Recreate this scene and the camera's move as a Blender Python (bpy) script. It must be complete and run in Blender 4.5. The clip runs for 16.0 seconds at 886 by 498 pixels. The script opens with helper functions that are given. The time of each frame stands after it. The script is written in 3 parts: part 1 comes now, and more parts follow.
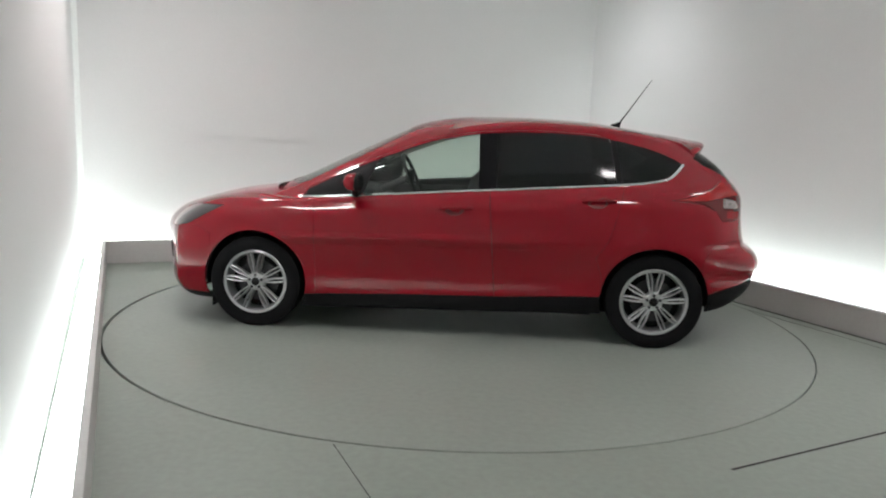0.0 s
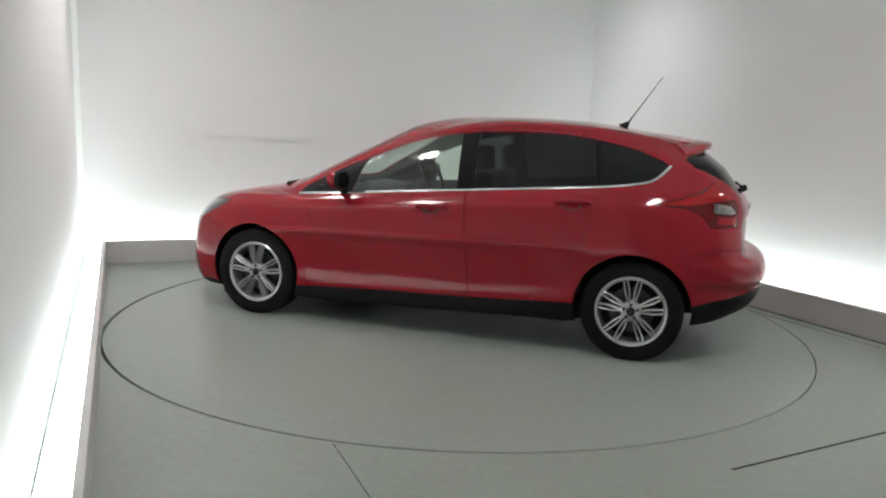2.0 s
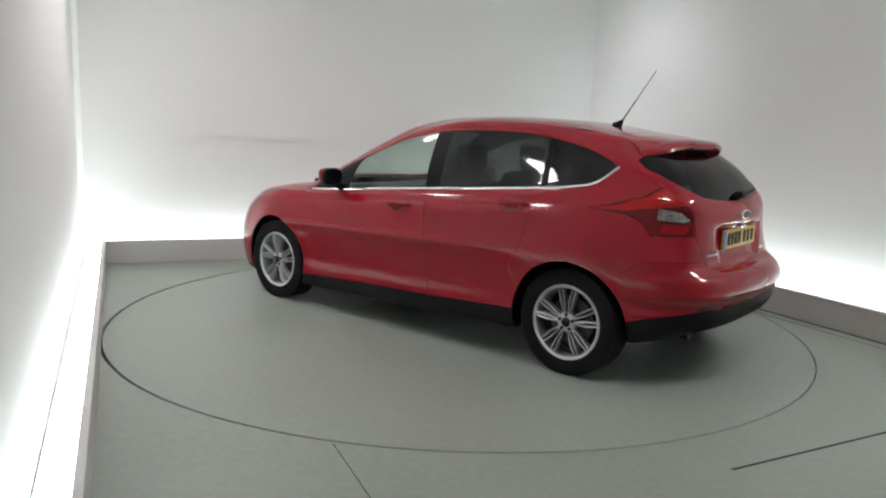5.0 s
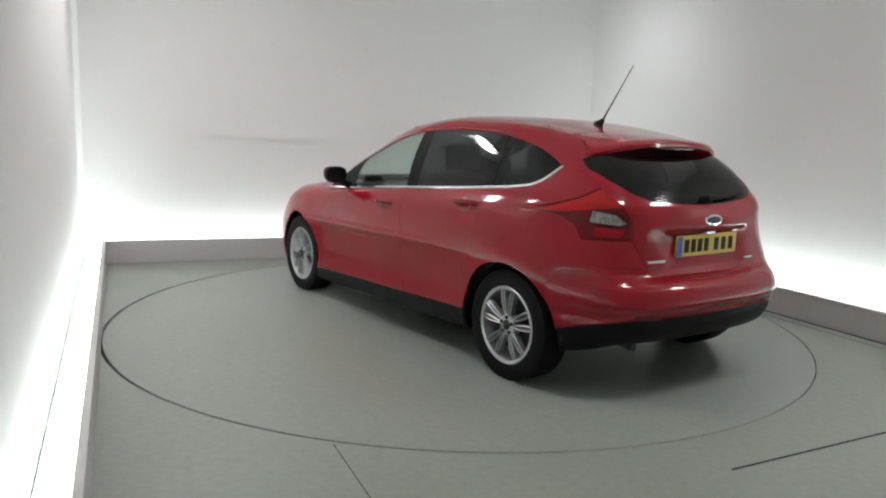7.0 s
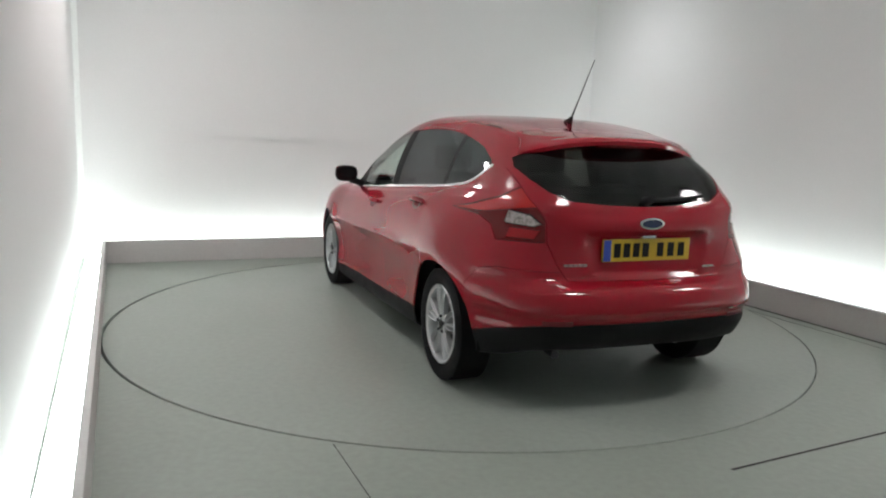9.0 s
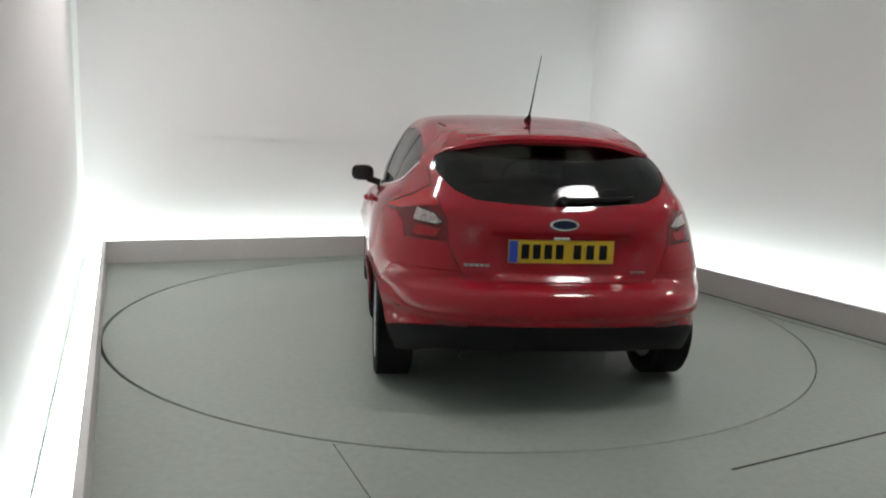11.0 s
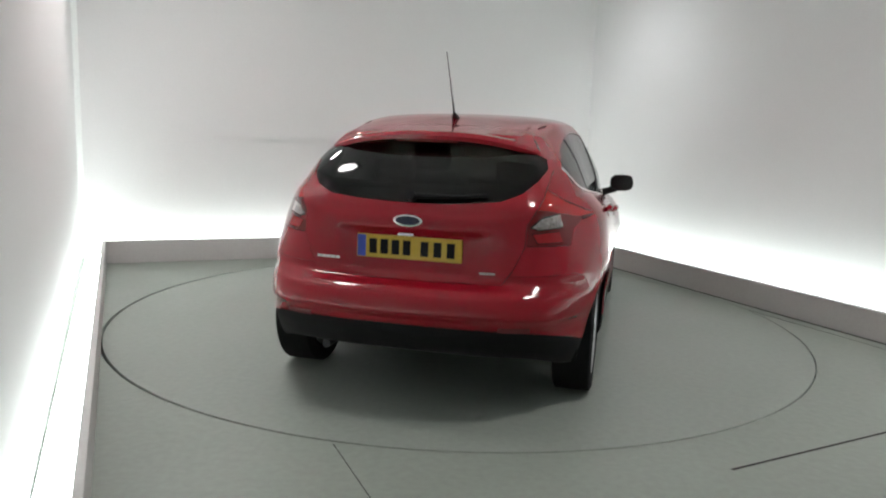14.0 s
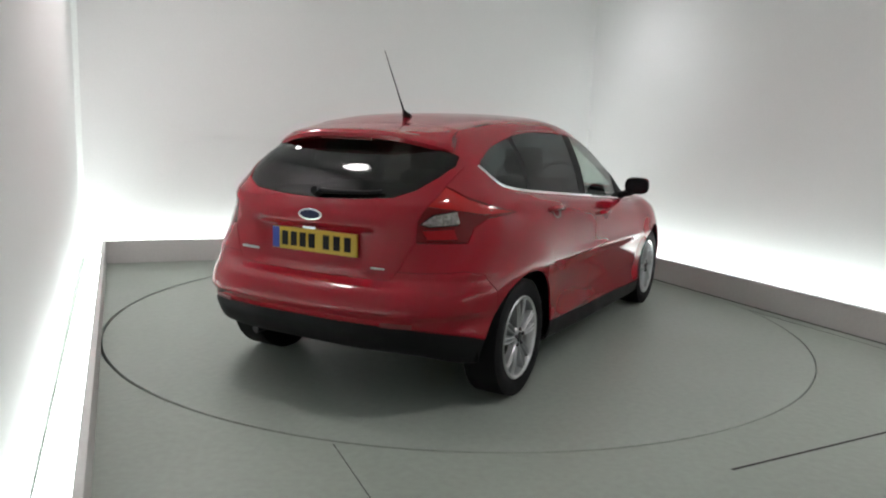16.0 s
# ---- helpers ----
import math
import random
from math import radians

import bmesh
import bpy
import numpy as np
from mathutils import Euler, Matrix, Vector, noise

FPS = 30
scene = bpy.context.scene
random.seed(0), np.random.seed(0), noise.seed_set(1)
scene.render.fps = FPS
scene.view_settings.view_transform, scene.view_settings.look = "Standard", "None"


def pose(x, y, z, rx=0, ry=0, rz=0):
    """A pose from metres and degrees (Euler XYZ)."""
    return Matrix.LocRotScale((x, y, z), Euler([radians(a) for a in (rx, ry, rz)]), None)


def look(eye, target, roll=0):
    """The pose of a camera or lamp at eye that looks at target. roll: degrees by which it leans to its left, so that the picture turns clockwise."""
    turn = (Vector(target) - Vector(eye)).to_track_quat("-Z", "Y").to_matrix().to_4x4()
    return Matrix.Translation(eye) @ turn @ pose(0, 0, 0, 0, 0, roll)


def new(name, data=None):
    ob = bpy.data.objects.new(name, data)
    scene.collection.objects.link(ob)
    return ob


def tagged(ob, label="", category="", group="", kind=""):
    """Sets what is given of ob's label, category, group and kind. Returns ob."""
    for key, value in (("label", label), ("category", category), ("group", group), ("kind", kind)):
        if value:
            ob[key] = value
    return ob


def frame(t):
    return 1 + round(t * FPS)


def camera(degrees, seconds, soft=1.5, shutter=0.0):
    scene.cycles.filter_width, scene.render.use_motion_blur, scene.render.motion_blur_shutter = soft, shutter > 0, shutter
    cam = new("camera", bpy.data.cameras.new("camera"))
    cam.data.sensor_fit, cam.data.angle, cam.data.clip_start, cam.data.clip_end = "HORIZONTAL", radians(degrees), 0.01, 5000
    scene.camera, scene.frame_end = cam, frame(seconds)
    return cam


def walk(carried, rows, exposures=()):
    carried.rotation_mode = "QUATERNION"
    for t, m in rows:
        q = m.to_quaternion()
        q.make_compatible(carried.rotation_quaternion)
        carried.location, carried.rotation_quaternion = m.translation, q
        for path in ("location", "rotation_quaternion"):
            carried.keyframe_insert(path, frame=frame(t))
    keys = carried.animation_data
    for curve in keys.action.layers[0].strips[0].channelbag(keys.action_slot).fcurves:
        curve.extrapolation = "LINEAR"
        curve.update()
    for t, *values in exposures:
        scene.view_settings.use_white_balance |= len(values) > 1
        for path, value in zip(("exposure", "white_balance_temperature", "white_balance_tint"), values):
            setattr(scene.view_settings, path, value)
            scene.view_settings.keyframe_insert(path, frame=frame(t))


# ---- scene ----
cam = camera(61.88, 16.0, soft=2.1)
EYE = (0.0, -5.4312, 1.3466)
AIM = (-0.1034, 0.0994, 0.4734)
walk(cam, [(0.0, look(EYE, AIM, 1.971)), (16.0, look(EYE, AIM, 1.971))])

# ---- light ----
world = bpy.data.worlds.new("world")
scene.world = world
world.use_nodes = True
world.node_tree.nodes["Background"].inputs[0].default_value = (0.6, 0.63, 0.65, 1)
world.node_tree.nodes["Background"].inputs[1].default_value = 0.05
scene.view_settings.exposure = -0.035
STRIP_GLOW = 16.6
LAMP_GLOW = 51.0


# ---- materials ----
def mat(name, colour, rough=0.5, metal=0.0, spread=0.06, scale=6.0, fine=90.0, bump=0.0, coat=0.0, rough_spread=0.08, spec=0.5):
    """A principled surface with broad and fine variation of colour, gloss and relief."""
    m = bpy.data.materials.new(name)
    m.use_nodes = True
    nt = m.node_tree
    bs = nt.nodes["Principled BSDF"]
    bs.inputs["Metallic"].default_value = metal
    bs.inputs["Coat Weight"].default_value = coat
    bs.inputs["Coat Roughness"].default_value = 0.11
    bs.inputs["Specular IOR Level"].default_value = spec
    co = nt.nodes.new("ShaderNodeTexCoord")
    big = nt.nodes.new("ShaderNodeTexNoise")
    big.inputs["Scale"].default_value, big.inputs["Detail"].default_value = scale, 5
    small = nt.nodes.new("ShaderNodeTexNoise")
    small.inputs["Scale"].default_value, small.inputs["Detail"].default_value = fine, 3
    for n in (big, small):
        nt.links.new(co.outputs["Object"], n.inputs["Vector"])
    both = nt.nodes.new("ShaderNodeMath")
    both.operation = "ADD"
    nt.links.new(big.outputs["Fac"], both.inputs[0])
    nt.links.new(small.outputs["Fac"], both.inputs[1])
    half = nt.nodes.new("ShaderNodeMapRange")
    half.inputs["From Min"].default_value, half.inputs["From Max"].default_value = 0.6, 1.4
    nt.links.new(both.outputs[0], half.inputs["Value"])
    mix = nt.nodes.new("ShaderNodeMix")
    mix.data_type = "RGBA"
    mix.inputs["A"].default_value = (*[c * (1 - spread) for c in colour], 1)
    mix.inputs["B"].default_value = (*[min(1, c * (1 + spread)) for c in colour], 1)
    nt.links.new(half.outputs[0], mix.inputs["Factor"])
    nt.links.new(mix.outputs["Result"], bs.inputs["Base Color"])
    rr = nt.nodes.new("ShaderNodeMapRange")
    rr.inputs["From Min"].default_value, rr.inputs["From Max"].default_value = 0.3, 0.7
    rr.inputs["To Min"].default_value, rr.inputs["To Max"].default_value = max(0, rough - rough_spread), min(1, rough + rough_spread)
    nt.links.new(big.outputs["Fac"], rr.inputs["Value"])
    nt.links.new(rr.outputs[0], bs.inputs["Roughness"])
    if bump:
        bp = nt.nodes.new("ShaderNodeBump")
        bp.inputs["Strength"].default_value, bp.inputs["Distance"].default_value = 0.5, bump
        nt.links.new(small.outputs["Fac"], bp.inputs["Height"])
        nt.links.new(bp.outputs[0], bs.inputs["Normal"])
    return m


def glow(name, colour, strength):
    m = bpy.data.materials.new(name)
    m.use_nodes = True
    nt = m.node_tree
    nt.nodes.clear()
    e = nt.nodes.new("ShaderNodeEmission")
    e.inputs[0].default_value, e.inputs[1].default_value = (*colour, 1), strength
    o = nt.nodes.new("ShaderNodeOutputMaterial")
    nt.links.new(e.outputs[0], o.inputs[0])
    return m


def pane_glass(name, tint):
    """Thin glazing: tinted see-through with a mirror gloss by Fresnel."""
    m = bpy.data.materials.new(name)
    m.use_nodes = True
    nt = m.node_tree
    nt.nodes.clear()
    tr = nt.nodes.new("ShaderNodeBsdfTransparent")
    tr.inputs[0].default_value = (*tint, 1)
    gl = nt.nodes.new("ShaderNodeBsdfGlossy")
    gl.inputs["Roughness"].default_value = 0.075
    lw = nt.nodes.new("ShaderNodeLayerWeight")
    lw.inputs[0].default_value = 0.5
    pw = nt.nodes.new("ShaderNodeMath")
    pw.operation = "POWER"
    pw.inputs[1].default_value = 5.0
    fr = nt.nodes.new("ShaderNodeMapRange")
    fr.inputs["To Min"].default_value, fr.inputs["To Max"].default_value = 0.04, 0.85
    nt.links.new(lw.outputs["Facing"], pw.inputs[0])
    nt.links.new(pw.outputs[0], fr.inputs["Value"])
    mx = nt.nodes.new("ShaderNodeMixShader")
    o = nt.nodes.new("ShaderNodeOutputMaterial")
    nt.links.new(fr.outputs[0], mx.inputs[0])
    nt.links.new(tr.outputs[0], mx.inputs[1])
    nt.links.new(gl.outputs[0], mx.inputs[2])
    nt.links.new(mx.outputs[0], o.inputs[0])
    return m


RED = mat("red_paint", (0.262, 0.0045, 0.0140), 0.40, spread=0.02, spec=0.0, coat=1.0, fine=400, rough_spread=0.015)
# dark red with the handle cups' shade painted in, also the reflectors' own red
SHADE_REFLECTOR_RED = mat("shade_reflector_red", (0.14, 0.003, 0.008), 0.4, spread=0.02)
BLACK = mat("black_plastic", (0.008, 0.008, 0.009), 0.62, spec=0.16, bump=0.0004, fine=500)
PILLAR = mat("pillar_black", (0.005, 0.005, 0.006), 0.5, spec=0.12, rough_spread=0.03)
GLOSS_BLACK = mat("gloss_black", (0.008, 0.008, 0.009), 0.12, rough_spread=0.04)
RUBBER = mat("tyre_rubber", (0.006, 0.006, 0.007), 0.8, spec=0.2, bump=0.0006, fine=300)
ALLOY = mat("alloy_silver", (0.52, 0.53, 0.54), 0.36, 0.8, fine=300)
CHROME = mat("chrome", (0.85, 0.86, 0.88), 0.08, 1.0, rough_spread=0.03)
DARK_METAL = mat("dark_metal", (0.05, 0.05, 0.055), 0.5, 0.7)
DISC_STEEL = mat("brake_steel", (0.07, 0.07, 0.075), 0.4, 0.9)
FABRIC = mat("seat_fabric", (0.03, 0.03, 0.034), 0.9, bump=0.001, fine=300)
TRIM_GREY = mat("cabin_trim", (0.05, 0.05, 0.054), 0.7, bump=0.0005, fine=250)
HEADLINER = mat("headliner_cloth", (0.42, 0.41, 0.39), 0.95, bump=0.0005, fine=300)
LENS_LIT = mat("lens_lit_red", (0.36, 0.006, 0.008), 0.10, spec=0.0, coat=1.0, rough_spread=0.03)
CUP_LENS = mat("lens_stop_red", (0.27, 0.003, 0.008), 0.09, spec=0.0, coat=1.0, rough_spread=0.03)
LENS_DARK = mat("lens_dark_red", (0.11, 0.0015, 0.004), 0.08, spec=0.0, coat=1.0, rough_spread=0.03)
LENS_CLEAR = mat("lens_clear", (0.40, 0.37, 0.36), 0.14, 0.95, coat=1.0, scale=30, fine=60, spread=0.75, rough_spread=0.08)
LAMP_DARK = mat("headlamp_dark", (0.06, 0.06, 0.065), 0.12, 0.4, coat=1.0, scale=25, spread=0.5)
PLATE_YELLOW = mat("plate_yellow", (0.52, 0.35, 0.020), 0.40)
PLATE_BLUE = mat("plate_blue", (0.02, 0.05, 0.35), 0.35)
EMBLEM_BLUE = mat("emblem_blue", (0.008, 0.013, 0.045), 0.15)
GLASS = pane_glass("window_glass", (0.90, 0.95, 0.92))
TINTED = pane_glass("privacy_glass", (0.30, 0.31, 0.32))
REARTINT = pane_glass("rear_glass", (0.20, 0.20, 0.19))
FLOOR = mat("floor_paint", (0.268, 0.303, 0.266), 0.43, spread=0.11, scale=1.3, fine=25, bump=0.0004, rough_spread=0.08)
DISC = mat("turntable_paint", (0.272, 0.306, 0.271), 0.42, spread=0.10, scale=1.1, fine=25, bump=0.0004, rough_spread=0.08)
WALL = mat("wall_paint", (0.74, 0.73, 0.73), 0.75, spread=0.025, scale=0.7, fine=60, bump=0.0006)
KERB = mat("kerb_paint", (0.53, 0.515, 0.505), 0.6, spread=0.06, scale=2.0, fine=50, bump=0.0006)
CEIL = mat("ceiling_paint", (0.74, 0.73, 0.73), 0.8)
CORNER_WHITE = mat("corner_white", (0.86, 0.87, 0.86), 0.6, spread=0.01)
JOINT = mat("joint_black", (0.02, 0.02, 0.02), 0.8)
STRIP = glow("strip_glow", (0.90, 1.0, 0.97), STRIP_GLOW)
LAMP = glow("lamp_glow", (1.0, 0.94, 0.94), LAMP_GLOW)


# ---- builders ----
def mesh_of(name, verts, faces, material, smooth=False):
    me = bpy.data.meshes.new(name)
    me.from_pydata([tuple(v) for v in verts], [], [tuple(f) for f in faces])
    me.materials.append(material)
    if smooth:
        me.polygons.foreach_set("use_smooth", [True] * len(me.polygons))
    me.update()
    return me


def put(name, me, parent=None, label=""):
    ob = new(name, me)
    if parent:
        ob.parent = parent
    if label:
        ob["label"] = label
    return ob


def part(name, bm, material, parent, label="", smooth=False):
    me = bpy.data.meshes.new(name)
    bmesh.ops.recalc_face_normals(bm, faces=bm.faces)
    bm.to_mesh(me)
    bm.free()
    me.materials.append(material)
    if smooth:
        me.polygons.foreach_set("use_smooth", [True] * len(me.polygons))
        me.set_sharp_from_angle(angle=radians(38))
    return put(name, me, parent, label)


def box_bm(x0, x1, y0, y1, z0, z1, bevel=0.0, seg=2):
    bm = bmesh.new()
    bmesh.ops.create_cube(bm, size=1.0)
    for v in bm.verts:
        v.co = Vector(((x0, x1)[v.co.x > 0], (y0, y1)[v.co.y > 0], (z0, z1)[v.co.z > 0]))
    if bevel:
        bmesh.ops.bevel(bm, geom=bm.edges[:], offset=bevel, segments=seg, affect="EDGES", profile=0.5)
    return bm


def prism_bm(poly, lo, hi, axis="z", bevel=0.0):
    """A polygon, pushed from lo to hi along an axis. The polygon's two numbers are the other axes in order."""
    def at(u, v, w):
        return {"x": (w, u, v), "y": (u, w, v), "z": (u, v, w)}[axis]
    bm = bmesh.new()
    a = [bm.verts.new(at(u, v, lo)) for u, v in poly]
    b = [bm.verts.new(at(u, v, hi)) for u, v in poly]
    bm.faces.new(a)
    bm.faces.new(b)
    n = len(poly)
    for i in range(n):
        bm.faces.new((a[i], a[(i + 1) % n], b[(i + 1) % n], b[i]))
    bmesh.ops.recalc_face_normals(bm, faces=bm.faces)
    if bevel:
        bmesh.ops.bevel(bm, geom=bm.edges[:], offset=bevel, segments=2, affect="EDGES", profile=0.5)
    return bm


def lathe_bm(profile, n=64, axis="y"):
    """A closed profile of (radius, offset) turned about an axis."""
    bm = bmesh.new()
    rings = []
    for k in range(n):
        a = 2 * math.pi * k / n
        c, s = math.cos(a), math.sin(a)
        if axis == "y":
            rings.append([bm.verts.new((r * c, w, r * s)) for r, w in profile])
        else:
            rings.append([bm.verts.new((r * c, r * s, w)) for r, w in profile])
    m = len(profile)
    for k in range(n):
        p, q = rings[k], rings[(k + 1) % n]
        for j in range(m):
            bm.faces.new((p[j], p[(j + 1) % m], q[(j + 1) % m], q[j]))
    return bm


def tube_bm(path, radius, n=10, flat=1.0):
    """A round bar along points; flat squeezes it across."""
    bm = bmesh.new()
    rings = []
    pts = [Vector(p) for p in path]
    for i, p in enumerate(pts):
        d = (pts[min(i + 1, len(pts) - 1)] - pts[max(i - 1, 0)]).normalized()
        side = d.cross(Vector((0, 0, 1)))
        if side.length < 1e-3:
            side = Vector((1, 0, 0))
        side.normalize()
        up = side.cross(d)
        r = radius[i] if isinstance(radius, (list, tuple)) else radius
        rings.append([bm.verts.new(p + side * (r * flat * math.cos(a)) + up * (r * math.sin(a)))
                      for a in [2 * math.pi * k / n for k in range(n)]])
    for a, b in zip(rings, rings[1:]):
        for k in range(n):
            bm.faces.new((a[k], a[(k + 1) % n], b[(k + 1) % n], b[k]))
    bm.faces.new(rings[0])
    bm.faces.new(rings[-1])
    return bm


def spline(pts, steps, lead=None, tail=None):
    """Catmull-Rom through points; lead and tail are the points before and after."""
    p = [np.array(q, float) for q in pts]
    lead = 2 * p[0] - p[1] if lead is None else np.array(lead, float)
    tail = 2 * p[-1] - p[-2] if tail is None else np.array(tail, float)
    q = [lead, *p, tail]
    out = []
    for i in range(1, len(q) - 2):
        a, b, c, d = q[i - 1:i + 3]
        for k in range(steps):
            t = k / steps
            out.append(0.5 * (2 * b + (c - a) * t + (2 * a - 5 * b + 4 * c - d) * t * t + (3 * b - a - 3 * c + d) * t ** 3))
    out.append(p[-1])
    return out


# ---- the room ----
def wall_run(name, a, b, outward, z0, z1, thick, material, label):
    """A straight wall whose inner face goes from a to b."""
    a, b, o = Vector(a), Vector(b), Vector(outward).normalized() * thick
    bm = prism_bm([tuple(a), tuple(b), tuple(b + o), tuple(a + o)], z0, z1)
    ob = part(name, bm, material, None)
    return tagged(ob, label, name.split("_")[0], kind="structure")


ALONG = Vector((0.427, -0.904))
KERB_DIR = Vector((0.4212, -0.9070))
BACK = Vector((0.9306, 0.366))
RIGHT = Vector((0.447, -0.894))
K0, K1 = Vector((-3.33, 1.435)), Vector((1.11, 3.356))
W0, W1 = Vector((-3.70, 1.68)), Vector((1.594, 3.939))
WALL_H = 3.06
RAIL_Z = 1.235
WL, WR = W0 + ALONG * 11.0, W1 + RIGHT * 11.0


# the opening in the floor lies a little off the turntable, so its gap widens on one side
RING, RX, RY = 2.435, 0.018, -0.015
OX, OY = RX - 0.006, RY - 0.002


def build_room():
    floor_bm = prism_bm([tuple(W0 + Vector((-1, 1.2))), tuple(W1 + Vector((1, 1))), tuple(WR + RIGHT * 1.5 + Vector((1.5, 0))), tuple(WL + ALONG * 1.5 - Vector((1.5, 0)))], -0.2, -0.06)
    tagged(part("floor", floor_bm, FLOOR, None), "grey painted concrete floor, faintly stained and glossy", "floor", kind="structure")
    # floor slabs on the screed, with the round opening for the turntable
    ring = [(RING * math.cos(2 * math.pi * k / 160), RING * math.sin(2 * math.pi * k / 160)) for k in range(160)]
    bm = bmesh.new()
    outer = 8.5
    rows = []
    for c, s in [(x / RING, y / RING) for x, y in ring]:
        big = outer / max(abs(c), abs(s))
        rows.append([bm.verts.new((OX + c * RING, OY + s * RING, -0.058)), bm.verts.new((OX + c * RING, OY + s * RING, 0.0)), bm.verts.new((c * big, s * big, 0.0))])
    for i in range(160):
        p, q = rows[i], rows[(i + 1) % 160]
        bm.faces.new((p[0], p[1], q[1], q[0]))
        bm.faces.new((p[1], p[2], q[2], q[1]))
    tagged(part("floor_surface", bm, FLOOR, None), "grey painted floor surrounding the round turntable", "floor", kind="structure")
    wall_run("wall_left", WL, W0, (-0.904, -0.427), -0.1, WALL_H, 0.12, WALL, "white painted studio wall lit from below")
    wall_run("wall_back", W0, W1, (-0.366, 0.9306), -0.1, WALL_H, 0.12, WALL, "white painted studio wall lit from below")
    wall_run("wall_right", W1, WR, (0.894, 0.447), -0.1, WALL_H, 0.12, WALL, "white painted studio wall lit from below")
    wall_run("wall_front", WR, WL, (0.4, -0.9), -0.1, WALL_H, 0.12, WALL, "white painted studio wall closing the bay")
    tagged(part("ceiling", prism_bm([tuple(W0 + Vector((-1, 1))), tuple(W1 + Vector((1, 1))), tuple(WR + Vector((1, -1))), tuple(WL + Vector((-1, -1)))], WALL_H, WALL_H + 0.12), CEIL, None),
           "plain grey painted studio ceiling", "ceiling", kind="structure")
    # white strip added for the bright corner line; faint rail along the back wall
    corner = W0
    poly = [tuple(corner), tuple(corner + ALONG * 0.05), tuple(corner + ALONG * 0.018 + BACK * 0.018), tuple(corner + BACK * 0.05)]
    tagged(part("trim_corner", prism_bm(poly, 0.0, WALL_H), CORNER_WHITE, None), "white strip added for the bright line in the wall corner", "trim", kind="structure")
    inward = Vector((0.366, -0.9306))
    a, b = W0 + BACK * 1.12, W0 + BACK * 5.0
    tagged(part("trim_rail", prism_bm([tuple(a), tuple(b), tuple(b + inward * 0.006), tuple(a + inward * 0.006)], RAIL_Z, RAIL_Z + 0.02), WALL, None), "slim white rail along the wall", "trim", kind="structure")
    # low upstands that hide the light strips
    t = 0.035
    for name, a, b, o in (("kerb_left", K0 + KERB_DIR * 10.6, K0, Vector((-0.904, -0.427))), ("kerb_back", K0, K1, Vector((-0.366, 0.9306))),
                          ("kerb_right", K1, K1 + RIGHT * 10.6, Vector((0.894, 0.447)))):
        pa, pb = a, b
        if name == "kerb_back":
            pa, pb = a - BACK * 0.035, b + BACK * 0.035
        bm = prism_bm([tuple(pa), tuple(pb), tuple(pb + o * t), tuple(pa + o * t)], 0.0, 0.215, bevel=0.004)
        tagged(part(name, bm, KERB, None), "low grey painted upstand along the wall", "kerb", kind="structure")
    # light strips in the troughs
    for a, b, o, lo, hi in ((K0 + KERB_DIR * 9.0, K0 - KERB_DIR * 0.185, Vector((-0.904, -0.427)), 0.045, 0.180),
                            (K0 - BACK * 0.17, K1 + BACK * 0.2, Vector((-0.366, 0.9306)), 0.200, 0.320),
                            (K1 + RIGHT * 0.05, K1 + RIGHT * 9.0, Vector((0.894, 0.447)), 0.500, 0.640)):
        base = new("light_strip")
        tagged(base, "white light strip lying in the trough behind the upstand", "light strip", "trough light strips")
        for name, d, z0, z1, m in (("housing", 0.005, 0.0, 0.03, ALLOY), ("diffuser", 0.0, 0.030, 0.045, STRIP)):
            poly = [a + o * (lo - d), b + o * (lo - d), b + o * (hi + d), a + o * (hi + d)]
            part(name, prism_bm([tuple(p) for p in poly], z0, z1), m, base, "glowing white diffuser" if m is STRIP else "")


def build_ceiling_lamp(x, y, r):
    base = new("ceiling_lamp")
    base.location = (x, y, WALL_H)
    tagged(base, "round white studio lamp fixed under the ceiling", "ceiling lamp", "studio ceiling lamps")
    part("housing", lathe_bm([(r + 0.03, 0.0), (r + 0.03, -0.10), (r, -0.10), (r, -0.02), (0.001, -0.02), (0.001, 0.0)], 40, "z"), DARK_METAL, base)
    part("diffuser", lathe_bm([(r - 0.004, -0.07), (r - 0.004, -0.09), (0.001, -0.095), (0.001, -0.07)], 40, "z"), LAMP, base, "glowing round diffuser")
    return base


def build_turntable():
    base = new("turntable")
    tagged(base, "round grey painted turntable flush with the floor", "turntable")
    bm = lathe_bm([(RING - 0.011, -0.004), (RING - 0.014, 0.0), (0.001, 0.0), (0.001, -0.055), (RING - 0.011, -0.055)], 160, "z")
    part("deck", bm, DISC, base)
    part("edge_ring", lathe_bm([(RING + 0.009, -0.0555), (RING + 0.009, -0.045), (RING - 0.0105, -0.045), (RING - 0.0105, -0.0555)], 160, "z"), JOINT, base, "dark gap round the deck")
    return base


